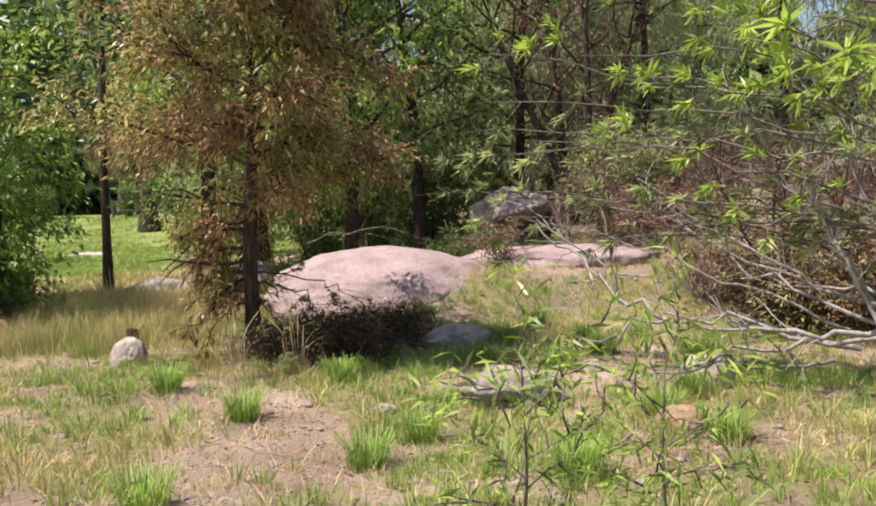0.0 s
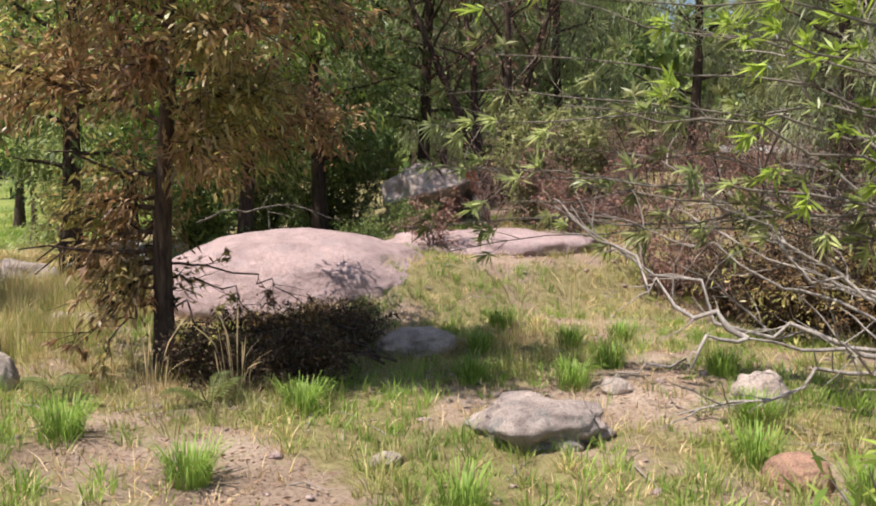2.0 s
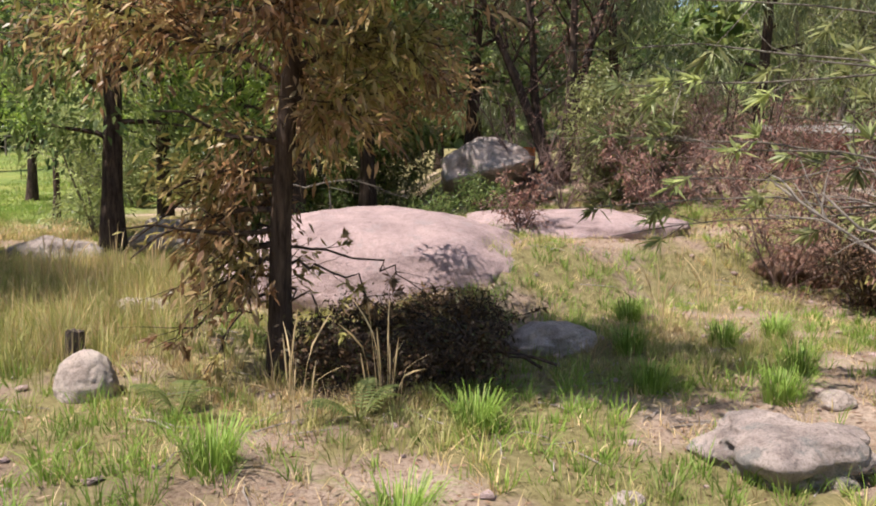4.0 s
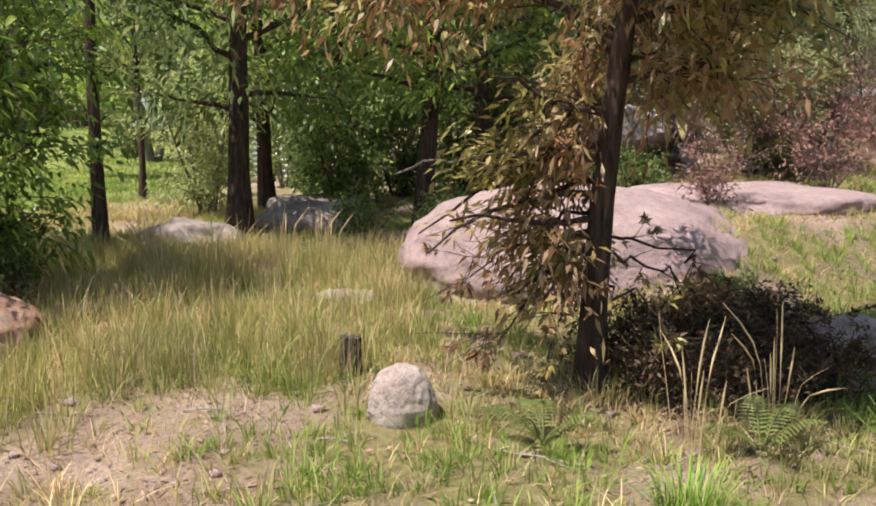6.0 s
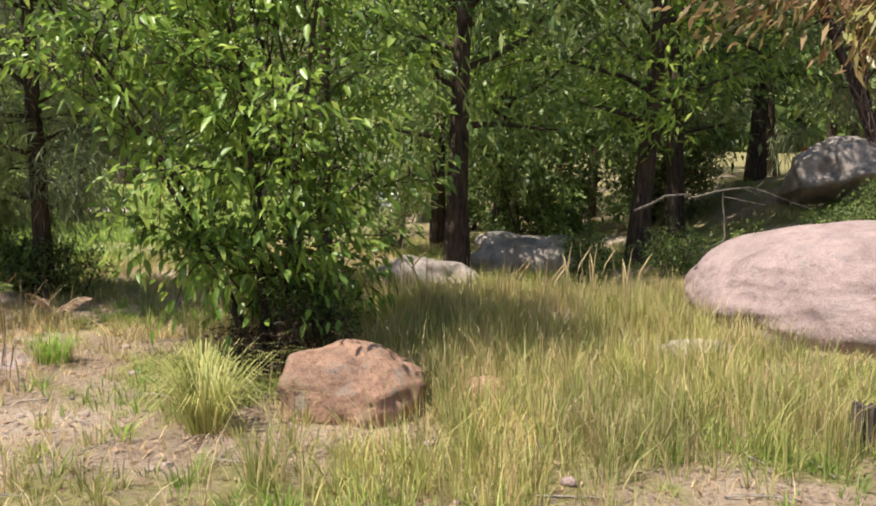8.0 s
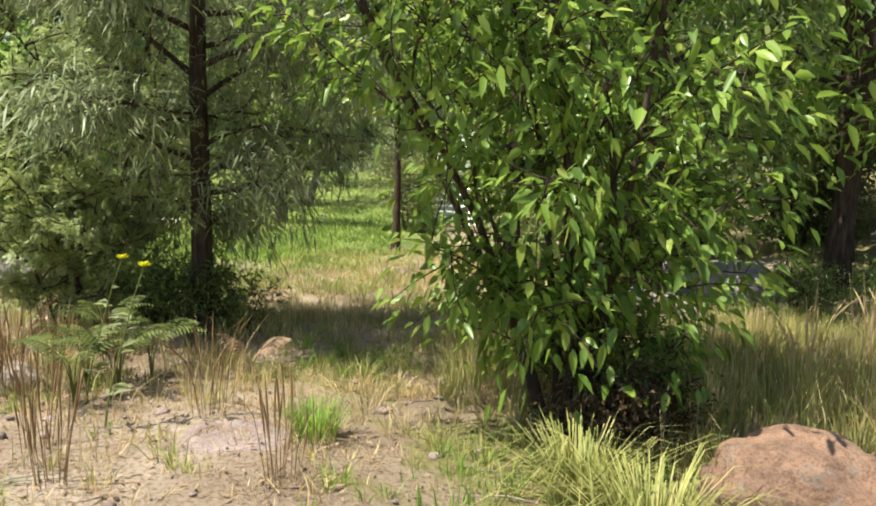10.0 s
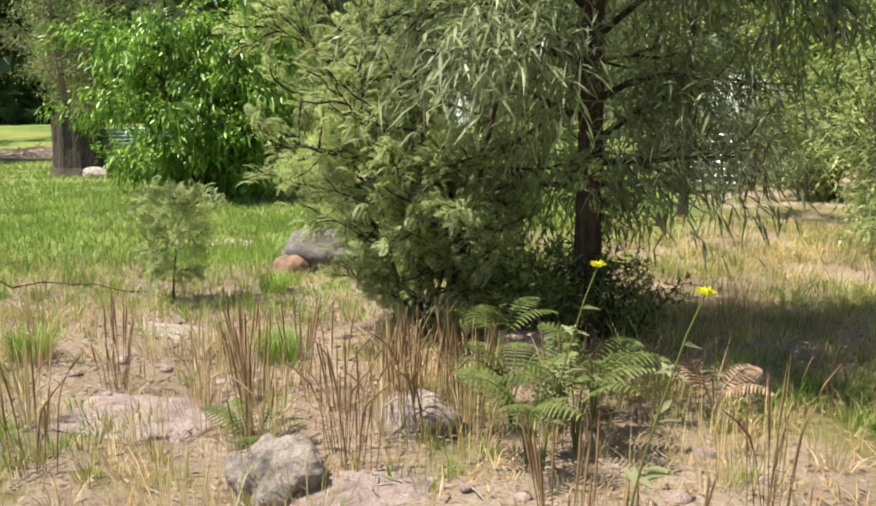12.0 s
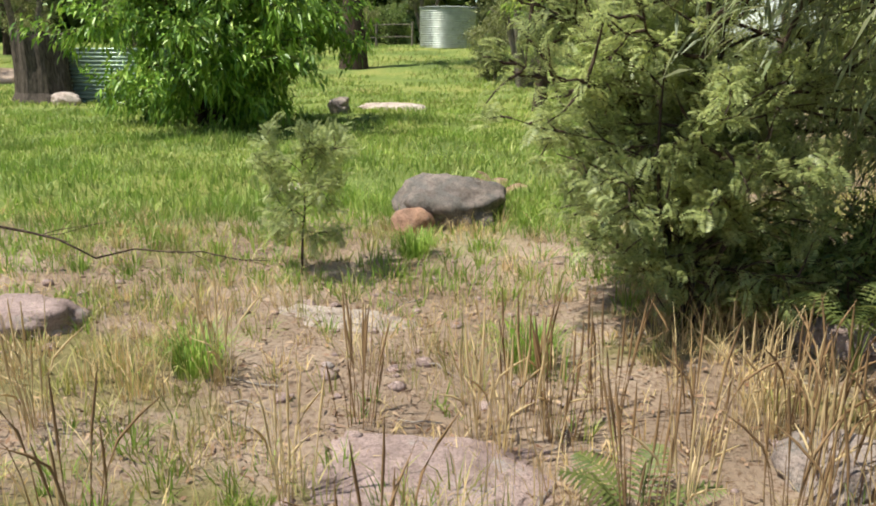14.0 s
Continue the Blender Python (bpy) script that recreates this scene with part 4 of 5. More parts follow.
for a, b, r, sag, n in (((4.6, 5.9, 0.55), fork, 0.026, 0.03, 4), (fork, (2.02, 6.4, 1.32), 0.019, 0.06, 7), (fork, (2.05, 5.75, 0.38), 0.013, -0.06, 3), ((4.4, 6.55, 0.45), (2.3, 6.78, 1.3), 0.013, -0.05, 9)):
    bare_limb(snag, a, b, r, sag, n, DEAD_WOOD)
tagged(snag, "long forked dead branch reaching over the grass", "branch")
tagged(dead, "tangle of bare grey fallen branches", "branches")
log = new("fallen_branch")
bare_limb(log, (-2.36, 13.37, 0.88), (-0.2, 13.57, 0.9), 0.017, -0.24, 8, GREY_BARK)
bare_limb(log, (-1.25, 13.4, -0.05), (-1.3, 13.45, 1.1), 0.022, 0.0, 4, GREY_BARK)
tagged(log, "pale dead branch propped up in deep shade behind a boulder", "branch")
fallen_limb = new("fallen_branch")
bare_limb(fallen_limb, (-14.9, 11.55, 0.5), (-12.55, 12.25, 0.06), 0.012, 0.06, 7, DARK_BARK)
tagged(fallen_limb, "thin dark fallen branch across the grass", "branch")

def leafy_limb(root, start, end, r, sag, bark, leaf, length=0.15, width=0.022, tufts=10):
    """A thin branch with rosettes of narrow leaves at its twigs' ends."""
    p = bare_limb(root, start, end, r, sag, 3, bark)
    pos, way = [], []
    for _ in range(tufts):
        q, e = along(p, rng.uniform(0.25, 1.0))
        t = wander(q, e + rng.normal(size=3) * 0.5, rng.uniform(0.12, 0.45), 4, 0.12)
        part("twig", tube_mesh("twig", [(t, np.linspace(0.004, 0.0015, 5))], 4), bark, root)
        for k in range(20):
            b, d = along(t, 0.72 + 0.28 * rng.random())
            pos.append(b)
            way.append(d * 0.9 + rng.normal(size=3) * 0.6)
    n = len(pos)
    part("foliage", leaf_mesh("foliage", np.array(pos), np.array(way), length * rng.uniform(0.55, 1.15, n), width, 0.15), leaf, root)["kind"] = "stuff"


reseed(109)
# fallen twigs; their leaf colour carries part of the tree's shade
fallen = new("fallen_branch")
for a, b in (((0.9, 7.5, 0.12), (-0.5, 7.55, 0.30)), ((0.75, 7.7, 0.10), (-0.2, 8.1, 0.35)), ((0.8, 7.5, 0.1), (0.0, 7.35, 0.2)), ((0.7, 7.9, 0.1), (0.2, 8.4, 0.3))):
    leafy_limb(fallen, a, b, 0.012, -0.08, DARK_BARK, DRY_SHADE_LEAF, 0.06, 0.018, 8)
tagged(fallen, "fallen branch with browned leaves darkened for the tree's shade", "branch")
reseed(119)
willow = new("wattle_tree")
stem = wander((5.7, 6.4, -0.05), (-0.12, 0, 1), 4.6, 8, 0.06)
part("trunk", tube_mesh("trunk", [(stem, np.linspace(0.08, 0.02, 9))], 10), GREY_BARK, willow)
for z0, end, r, leaf in ((1.3, (2.0, 6.6, 2.0), 0.016, YOUNG_LEAF), (1.5, (2.7, 6.1, 2.35), 0.016, YOUNG_LEAF), (1.9, (3.2, 5.8, 2.75), 0.016, YOUNG_LEAF), (2.2, (2.4, 6.8, 2.7), 0.015, YOUNG_LEAF), (2.4, (3.6, 5.4, 2.2), 0.015, YOUNG_LEAF),
                         (2.6, (3.0, 6.6, 3.2), 0.015, YOUNG_LEAF), (2.8, (4.0, 5.6, 3.0), 0.014, YOUNG_LEAF), (1.2, (4.1, 5.3, 1.7), 0.014, WATTLE_LEAF), (1.0, (1.6, 7.0, 1.55), 0.016, WATTLE_LEAF), (3.3, (3.4, 6.0, 3.6), 0.014, YOUNG_LEAF),
                         (0.9, (1.5, 7.4, 1.35), 0.014, OLIVE_LEAF), (1.1, (2.2, 7.3, 1.75), 0.014, OLIVE_LEAF), (1.4, (1.2, 7.2, 1.9), 0.014, WATTLE_LEAF), (1.7, (1.5, 7.1, 2.4), 0.014, OLIVE_LEAF), (0.9, (2.9, 6.9, 1.2), 0.012, OLIVE_LEAF), (1.0, (0.95, 7.6, 1.15), 0.013, OLIVE_LEAF), (1.2, (0.8, 7.6, 1.6), 0.013, WATTLE_LEAF), (1.5, (0.9, 7.5, 2.15), 0.013, OLIVE_LEAF), (0.9, (1.3, 7.8, 0.95), 0.012, WATTLE_LEAF), (1.9, (1.6, 7.0, 2.8), 0.013, YOUNG_LEAF), (1.9, (3.1, 3.2, 2.1), 0.015, YOUNG_LEAF), (2.3, (3.3, 3.6, 2.45), 0.015, YOUNG_LEAF), (2.0, (3.5, 4.0, 2.0), 0.015, YOUNG_LEAF)):
    f = int(round((z0 + 0.05) / 4.6 * 8))
    leafy_limb(willow, stem[f], end, r, -0.15, GREY_BARK, leaf)
tagged(willow, "wattle tree with thin bright yellow-green leaves", "tree")
# browned sprays that hang low round the slender tree
for a, b in (((0, 0, 0.75), (-0.65, -0.2, 0.3)), ((0, 0, 0.95), (-0.9, 0.3, 0.5)), ((0, 0, 0.6), (-0.4, -0.45, 0.15)), ((0, 0, 0.8), (0.75, 0.25, 0.35)), ((0, 0, 0.65), (0.55, -0.3, 0.14)), ((0, 0, 1.05), (-0.75, 0.65, 0.5)), ((0, 0, 0.9), (0.95, 0.7, 0.5))):
    leafy_limb(brown, a, b, 0.012, -0.1, DARK_BARK, BROWN_LEAF, 0.078, 0.022, 6)
seedling = tree("sapling", 0.012, GREY_BARK, MID_LEAF, 8, 0.11, 0.016, 0.05, 0.0, 0.25, height=1.0, radius=0.5, crown_from=0.35, limbs=11, twigs=5, limb_rise=0.6, shape=0.5)
put(tagged(seedling, "young sapling with thin yellow-green leaves", "sapling"), 2.12, 3.05)
plant_copy(seedling, 2.65, 3.35, 140)

reseed(110)
for x, y, h, r, st, tw, mat, leaf, label in (
        (3.4, 13.6, 1.3, 0.9, 9, 10, PINK_TWIG, RED_LEAF, "dead pinkish twiggy bush on a rock shelf"),
        (4.8, 14.6, 1.6, 1.1, 9, 11, PINK_TWIG, RED_LEAF, "dead reddish scrub behind a rock ledge"),
        (6.4, 13.9, 1.5, 1.1, 9, 11, PINK_TWIG, RED_LEAF, "dead reddish scrub behind a rock ledge"),
        (5.6, 10.6, 1.9, 1.2, 10, 12, DEAD_WOOD, None, "bare grey dead bush"),
        (7.2, 10.2, 2.4, 1.4, 10, 12, DEAD_WOOD, None, "tall bare grey dead bush"),
        (2.2, 14.6, 1.2, 0.9, 8, 9, PINK_TWIG, None, "low bare pinkish bush"),
        (8.0, 13.0, 2.0, 1.3, 9, 12, PINK_TWIG, RED_LEAF, "dead reddish scrub under trees"),
        (4.9, 8.8, 1.3, 1.0, 11, 14, DARK_BARK, BROWN_LEAF, "dark dead bush over a rock ledge"),
        (5.8, 9.3, 1.7, 1.2, 11, 14, DARK_BARK, None, "dark bare bush over a rock ledge"),
        (4.6, 10.6, 1.0, 0.9, 9, 11, PINK_TWIG, RED_LEAF, "low reddish dead bush"),
        (6.0, 7.9, 1.9, 1.2, 10, 14, DEAD_WOOD, None, "tangled grey dead bush"),
        (9.0, 23.6, 2.0, 1.3, 11, 12, PINK_TWIG, RED_LEAF, "dead reddish scrub before a shed"),
        (11.6, 25.2, 2.0, 1.3, 11, 12, PINK_TWIG, None, "bare pinkish scrub before a shed"),
        (1.2, 11.9, 0.7, 0.5, 7, 7, PINK_TWIG, RED_LEAF, "small dead reddish bush on a rock shelf")):
    put(dead_bush("dead_bush", h, r, st, tw, mat, label, leaf), x, y, rng.uniform(0, 360))


reseed(120)
scrub = [put(dead_bush("dead_bush", 1.7, 1.2, 10, 10, PINK_TWIG, "dead pinkish scrub under the trees", RED_LEAF), 3.0, 15.2),
         put(dead_bush("dead_bush", 2.2, 1.3, 10, 9, PINK_TWIG, "tall bare pinkish scrub under the trees"), 4.2, 15.9),
         put(dead_bush("dead_bush", 2.4, 1.3, 10, 9, DARK_BARK, "tall dark bare scrub under the trees"), 5.4, 15.6)]
for k, x, y in ((0, 6.6, 15.8), (2, 7.6, 14.9), (1, 3.3, 17.0), (0, 5.0, 17.2), (1, 6.9, 17.4), (2, 6.3, 11.4), (2, 7.6, 11.6), (0, 8.6, 14.0), (1, 1.9, 15.6), (2, 8.9, 16.2), (1, 7.2, 9.0), (2, 4.9, 9.6), (2, 5.9, 8.6), (0, 4.1, 11.2)):
    plant_copy(scrub[k], x, y, rng.uniform(0, 360))


# ---- the wood behind ----
def background_trees():
    kinds = [
        tagged(tree("tree", 0.16, DARK_BARK, DARK_LEAF, 19, 0.19, 0.06, 0.16, 0.2, fine=False, height=8.5, radius=2.9, crown_from=0.20, limbs=28, twigs=15, limb_rise=0.35, shape=0.45), "dark green bushy tree at the wood's edge", "tree", "trees of the wood"),
        tagged(tree("tree", 0.14, GREY_BARK, OLIVE_LEAF, 18, 0.18, 0.045, 0.16, 0.3, fine=False, height=10.5, radius=2.2, crown_from=0.22, limbs=15, twigs=13, limb_rise=0.55, shape=0.5, stems=3), "many-stemmed olive-leaved tree of the wood", "tree", "trees of the wood"),
        tagged(tree("casuarina_tree", 0.13, DARK_BARK, GREY_NEEDLE, 26, 0.38, 0.024, 0.14, 0.3, 0.35, fine=False, height=9.5, radius=2.1, crown_from=0.10, limbs=26, twigs=13, limb_rise=0.2, shape=0.35, droop=0.04), "grey-green she-oak of the wood", "tree", "trees of the wood"),
        tagged(tree("tree", 0.15, DARK_BARK, MID_LEAF, 18, 0.17, 0.055, 0.14, 0.3, fine=False, height=7.8, radius=2.7, crown_from=0.20, limbs=28, twigs=15, limb_rise=0.4, shape=0.45), "leafy light green tree of the wood", "tree", "trees of the wood"),
    ]
    spots = [
        (0, -4.5, 13.9), (3, -2.0, 14.9), (0, -1.0, 17.0), (2, 4.2, 19.3), (2, 6.9, 18.7), (2, 8.6, 15.2), (1, 10.6, 13.2), (0, 1.0, 19.0), (2, 2.2, 21.4), (1, 11.2, 20.6), (2, 11.5, 18.5), (0, -3.8, 18.6), (3, -4.9, 17.6),
        (2, -1.6, 22.5), (0, 6.4, 28.0), (1, 12.5, 23.5), (2, 1.6, 25.5), (1, -3.0, 26.5), (3, -11.6, 26.0), (2, -8.6, 30.5), (1, -4.6, 32.0), (0, 0.6, 31.0),
        (1, -12.6, 33.5), (3, -5.0, 23.0), (1, 15.0, 32.0), (0, 15.5, 27.0), (2, -12.5, 41.0), (0, -24.5, 53.5), (1, -29.0, 50.0), (2, -34.0, 46.0), (0, -38.5, 42.0), (1, -20.5, 55.5), (2, -15.5, 54.5), (0, -11.0, 52.0),
        (1, -42.0, 36.0), (0, -44.0, 29.0), (2, -43.0, 22.0), (1, -32.5, 35.5), (0, -36.0, 30.5), (2, -40.0, 14.0), (0, 15.0, 9.0), (1, 14.0, 3.0), (2, 13.0, -5.0),
        (0, 2.0, -9.0), (2, -14.0, -6.0), (1, -28.0, 2.0)]
    used = set()
    for k, x, y in spots:
        turn = rng.uniform(0, 360)
        if k in used:
            plant_copy(kinds[k], x, y, turn)
        else:
            used.add(k)
            put(kinds[k], x, y, turn)


reseed(111)
background_trees()


def understory():
    kinds = [
        tagged(tree("bush", 0.03, DARK_BARK, DARK_LEAF, 12, 0.13, 0.05, 0.08, 0.1, height=2.3, radius=0.95, crown_from=0.05, limbs=11, twigs=9, limb_rise=0.6, shape=0.45, stems=4, fine=False), "dark green bush under the trees", "bush", "bushes under the trees"),
        tagged(tree("bush", 0.03, GREY_BARK, OLIVE_LEAF, 12, 0.12, 0.04, 0.08, 0.1, height=2.0, radius=1.0, crown_from=0.05, limbs=11, twigs=9, limb_rise=0.6, shape=0.45, stems=4, fine=False), "olive-grey bush under the trees", "bush", "bushes under the trees"),
        tagged(tree("bush", 0.03, GREY_BARK, WATTLE_LEAF, 13, 0.14, 0.03, 0.09, 0.1, height=2.6, radius=1.1, crown_from=0.05, limbs=11, twigs=9, limb_rise=0.6, shape=0.5, stems=4, fine=False), "light green bush at the wood's edge", "bush", "bushes under the trees")]
    spots = [(0, -3.4, 17.0), (0, -1.2, 18.2), (1, -0.6, 18.4), (1, 3.2, 15.4), (1, 6.2, 21.2), (0, 9.4, 17.6), (1, 9.4, 14.6), (2, -5.6, 16.2), (2, -5.5, 22.5), (0, -4.4, 20.8),
             (0, 11.2, 18.2), (1, -5.4, 25.6), (0, -2.6, 19.4), (1, 11.0, 16.0), (1, -13.8, 35.0), (0, -26.5, 47.5), (1, -23.0, 50.0), (0, -30.5, 44.0), (1, -34.0, 38.0),
             (0, -36.5, 33.0), (1, -15.0, 51.5), (0, -21.5, 51.5), (1, -38.0, 26.5), (0, 9.0, 10.5), (1, 9.2, 12.4), (1, -8.0, 24.6), (1, -4.4, 26.0)]
    used = set()
    for k, x, y in spots:
        turn = rng.uniform(0, 360)
        if k in used:
            plant_copy(kinds[k], x, y, turn)
        else:
            used.add(k)
            put(kinds[k], x, y, turn)


reseed(112)
understory()
brush = [put(dead_bush("dead_bush", 0.36, 0.4, 8, 7, DARK_BARK, "low dead bush with browned leaves under a tree", BROWN_LEAF), 0.3, 8.95)]
for x, y, turn in ((-0.2, 8.5, 90),):
    plant_copy(brush[0], x, y, turn)
dark_brush = put(dead_bush("dead_bush", 0.75, 0.6, 11, 12, DARK_BARK, "low dark brush with dead leaves over a ledge", DRY_SHADE_LEAF), 4.6, 9.3)
for x, y, turn in ((5.3, 9.0, 50), (5.3, 9.9, 140), (6.1, 9.4, 230), (4.6, 10.2, 300), (6.4, 10.3, 10)):
    plant_copy(dark_brush, x, y, turn)
low = tree("bush", 0.012, DARK_BARK, DARK_LEAF, 14, 0.07, 0.018, 0.05, 0.1, height=0.6, radius=0.4, crown_from=0.05, limbs=8, twigs=5, limb_rise=0.5, shape=0.5, stems=4)
put(tagged(low, "low dark bush in deep shade", "bush", "low shaded bushes"), -8.55, 11.9)
for x, y, turn in ((-5.5, 9.75, 60), (-9.0, 11.6, 90), (-9.3, 11.9, 190), (-0.9, 13.4, 40), (0.1, 13.6, 130), (-1.8, 13.9, 220), (0.9, 13.9, 300), (-2.8, 13.6, 10)):
    plant_copy(low, x, y, turn)
# dry bushes, near-black leaves standing in for shade under tree, bank and shrub
shade_bush = tree("bush", 0.01, DARK_BARK, DRY_SHADE_LEAF, 8, 0.05, 0.016, 0.05, 0.1, height=0.4, radius=0.34, crown_from=0.05, limbs=8, twigs=5, limb_rise=0.4, shape=0.5, stems=4)
put(tagged(shade_bush, "low dry bush darkened to deepen the shade", "bush", "low dry bushes"), -0.1, 8.55)
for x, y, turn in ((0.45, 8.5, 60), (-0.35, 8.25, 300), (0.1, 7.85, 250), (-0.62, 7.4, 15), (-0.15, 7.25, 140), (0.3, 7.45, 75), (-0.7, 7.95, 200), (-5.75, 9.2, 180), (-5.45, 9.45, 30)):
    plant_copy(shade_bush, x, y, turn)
pale = tree("bush", 0.02, GREY_BARK, OLIVE_LEAF, 16, 0.09, 0.024, 0.06, 0.1, height=1.5, radius=0.8, crown_from=0.05, limbs=11, twigs=8, limb_rise=0.5, shape=0.5, stems=4)
put(tagged(pale, "pale olive bush on the bank", "bush"), 3.0, 15.0)
plant_copy(pale, 3.9, 16.0, 80)
thin_tree = tree("tree", 0.075, DARK_BARK, OLIVE_LEAF, 20, 0.12, 0.03, 0.1, 0.3, height=6.0, radius=1.5, crown_from=0.33, limbs=16, twigs=12, limb_rise=0.7, shape=0.5, trunk_jitter=0.03)
put(tagged(thin_tree, "slender dark tree before a domed tank", "tree"), -7.85, 19.4)
forked = tree("tree", 0.11, DARK_BARK, RED_LEAF, 8, 0.10, 0.03, 0.12, 0.2, height=6.5, radius=1.6, crown_from=0.3, limbs=12, twigs=9, limb_rise=0.9, shape=0.5, stems=4)
put(tagged(forked, "dark tree forking low into many stems", "tree"), 2.5, 17.0, 20)
big_trunk = tree("gum_tree", 0.46, DARK_BARK, OLIVE_LEAF, 14, 0.22, 0.045, 0.2, 0.4, height=16, radius=4.0, crown_from=0.4, limbs=20, twigs=18, limb_rise=0.6, shape=0.5, trunk_jitter=0.02)
put(tagged(big_trunk, "big dark-trunked gum tree on the lawn", "tree"), -19.8, 38.2)


def far_woods():
    n = 72000
    a = rng.uniform(-1.9, 1.75, n)
    d = 62 + 22 * rng.random(n)
    x, y = -6 + d * np.sin(a), 8 + d * np.cos(a)
    top = 19 + 5 * np.sin(a * 9) + 3 * np.sin(a * 23 + 1) + 2 * np.sin(a * 57)
    z = terrain(x, y) + top * rng.random(n) ** 1.1
    pos = np.column_stack([x, y, z])
    me = leaf_mesh("far_woods", pos, rng.normal(size=(n, 3)), 1.9 * rng.uniform(0.5, 1.3, n), 1.1, 0.2)
    tagged(part("far_woods", me, DARK_LEAF), "distant dense green bushland", "woods", kind="stuff")


reseed(113)
far_woods()


# ---- grass, stalks and litter ----
def thin(xy, keep):
    return xy[rng.random(len(xy)) < keep]


def meadow():
    c = scatter(72000, -16, 7, 0.5, 19)
    dist = walk_gap(c)
    c = c[dist > 0.4]
    x, y = c[:, 0], c[:, 1]
    cover = grass_cover(c)
    keep = (0.10 + 0.9 * ss(cover + 0.15 * (1 - ss(x, -12.5, -10)), 0.26, 0.6)) * (1 - 0.5 * ss(walk_gap(c), 5, 10)) * (1 - lawn_mask(x, y)) * (0.85 + 0.15 * ss(x, -8, -4)) * (1 - 0.8 * ss(y, 15, 19))
    c = thin(c, keep * 0.42)
    x = c[:, 0]
    g = value_noise(c, 1.1, 5) + 0.22 * ss(x, -3.5, 0) - 0.10 * (1 - ss(x, -8, -4)) + 0.22 * (1 - ss(x, -13.5, -10.5)) + rng.normal(size=len(c)) * 0.16
    kind = np.where(g > 0.62, 0, np.where(g > 0.22, 1, 2))
    for k, (mat, label, h) in enumerate(((GREEN_GRASS, "fresh green grass tufts", 0.13), (OLIVE_GRASS, "olive half-dry grass", 0.15), (STRAW_GRASS, "dry straw-coloured grass", 0.15))):
        tufted("grass", c[kind == k], 22, 0.055, h, 0.0065, mat, label, 0.7)
    c = scatter(30000, -16, 7, 1.0, 14)
    c = thin(c[walk_gap(c) > 0.4], 0.45)
    tufted("grass", c, 9, 0.05, 0.09, 0.006, STRAW_GRASS, "short dead grass between the tufts", 1.0)


def tall_grass():
    # the stand of tall grass between the shrub and the boulder
    c = scatter(5200, -6.6, -1.4, 6.4, 12.6)
    den = ss(c[:, 1] - 0.3 * c[:, 0], 7.7, 9.0) * (0.25 + value_noise(c, 0.5, 9)) * (1 - ss(c[:, 0], -2.4, -1.6))
    den = den * (1 - np.exp(-((c[:, 0] + 5.0) ** 2 + (c[:, 1] - 8.0) ** 2) / 0.5))
    den = den * np.maximum(ss(c[:, 0], -5.7, -5.0), ss(c[:, 1], 9.6, 10.4))
    c = thin(c, den * 0.9)
    half = rng.random(len(c)) < 0.6
    tufted("tall_grass", c[half], 26, 0.07, 0.30, 0.006, OLIVE_GRASS, "stand of tall yellow-green grass", 0.45)
    tufted("tall_grass", c[~half], 16, 0.07, 0.34, 0.005, STRAW_GRASS, "tall dry grass mixed through the stand", 0.4)
    c = scatter(1000, -13.0, -7.2, 8.5, 12.2)
    c = thin(c, ss(value_noise(c, 0.45, 3), 0.45, 0.85))
    green = rng.random(len(c)) < 0.4
    tufted("tall_grass", c[~green], 14, 0.07, 0.34, 0.0042, STRAW_GRASS, "tall dry straw grass", 0.5)
    tufted("tall_grass", c[green], 16, 0.08, 0.28, 0.0045, OLIVE_GRASS, "olive grass among dead stalks", 0.5)


def lawn():
    xy = scatter(260000, -30, -8, 9, 34)
    m = lawn_mask(xy[:, 0], xy[:, 1])
    d = np.hypot(xy[:, 0] + 11, xy[:, 1] - 8)
    p = thin(xy, m * (0.35 + 0.65 * value_noise(xy, 0.7, 6)) * (1 - 0.8 * ss(d, 8, 22)))
    d = np.hypot(p[:, 0] + 11, p[:, 1] - 8)
    hh = (0.05 + 0.10 * value_noise(p, 0.8, 4)) * rng.uniform(0.6, 1.4, len(p))
    tagged(part("lawn", blades("lawn", p, hh, 0.010 + 0.0010 * d, 0.6), LAWN_GRASS), "short bright green lawn grass", "grass", kind="stuff")

    c = scatter(5200, -36, -10, 28, 48)
    c = thin(c, lawn_mask(c[:, 0], c[:, 1]) * (0.15 + 0.85 * ss(value_noise(c, 2.4, 8), 0.35, 0.7)))
    tufted("grass", c, 9, 0.25, 0.15, 0.03, LAWN_GRASS, "green grass of the far lawn", 0.8)
    c = scatter(1500, -36, -10, 24, 48)
    c = thin(c, ss(value_noise(c, 2.0, 21), 0.5, 0.8))
    tufted("grass", c, 9, 0.25, 0.2, 0.03, OLIVE_GRASS, "drier grass of the far lawn", 0.8)


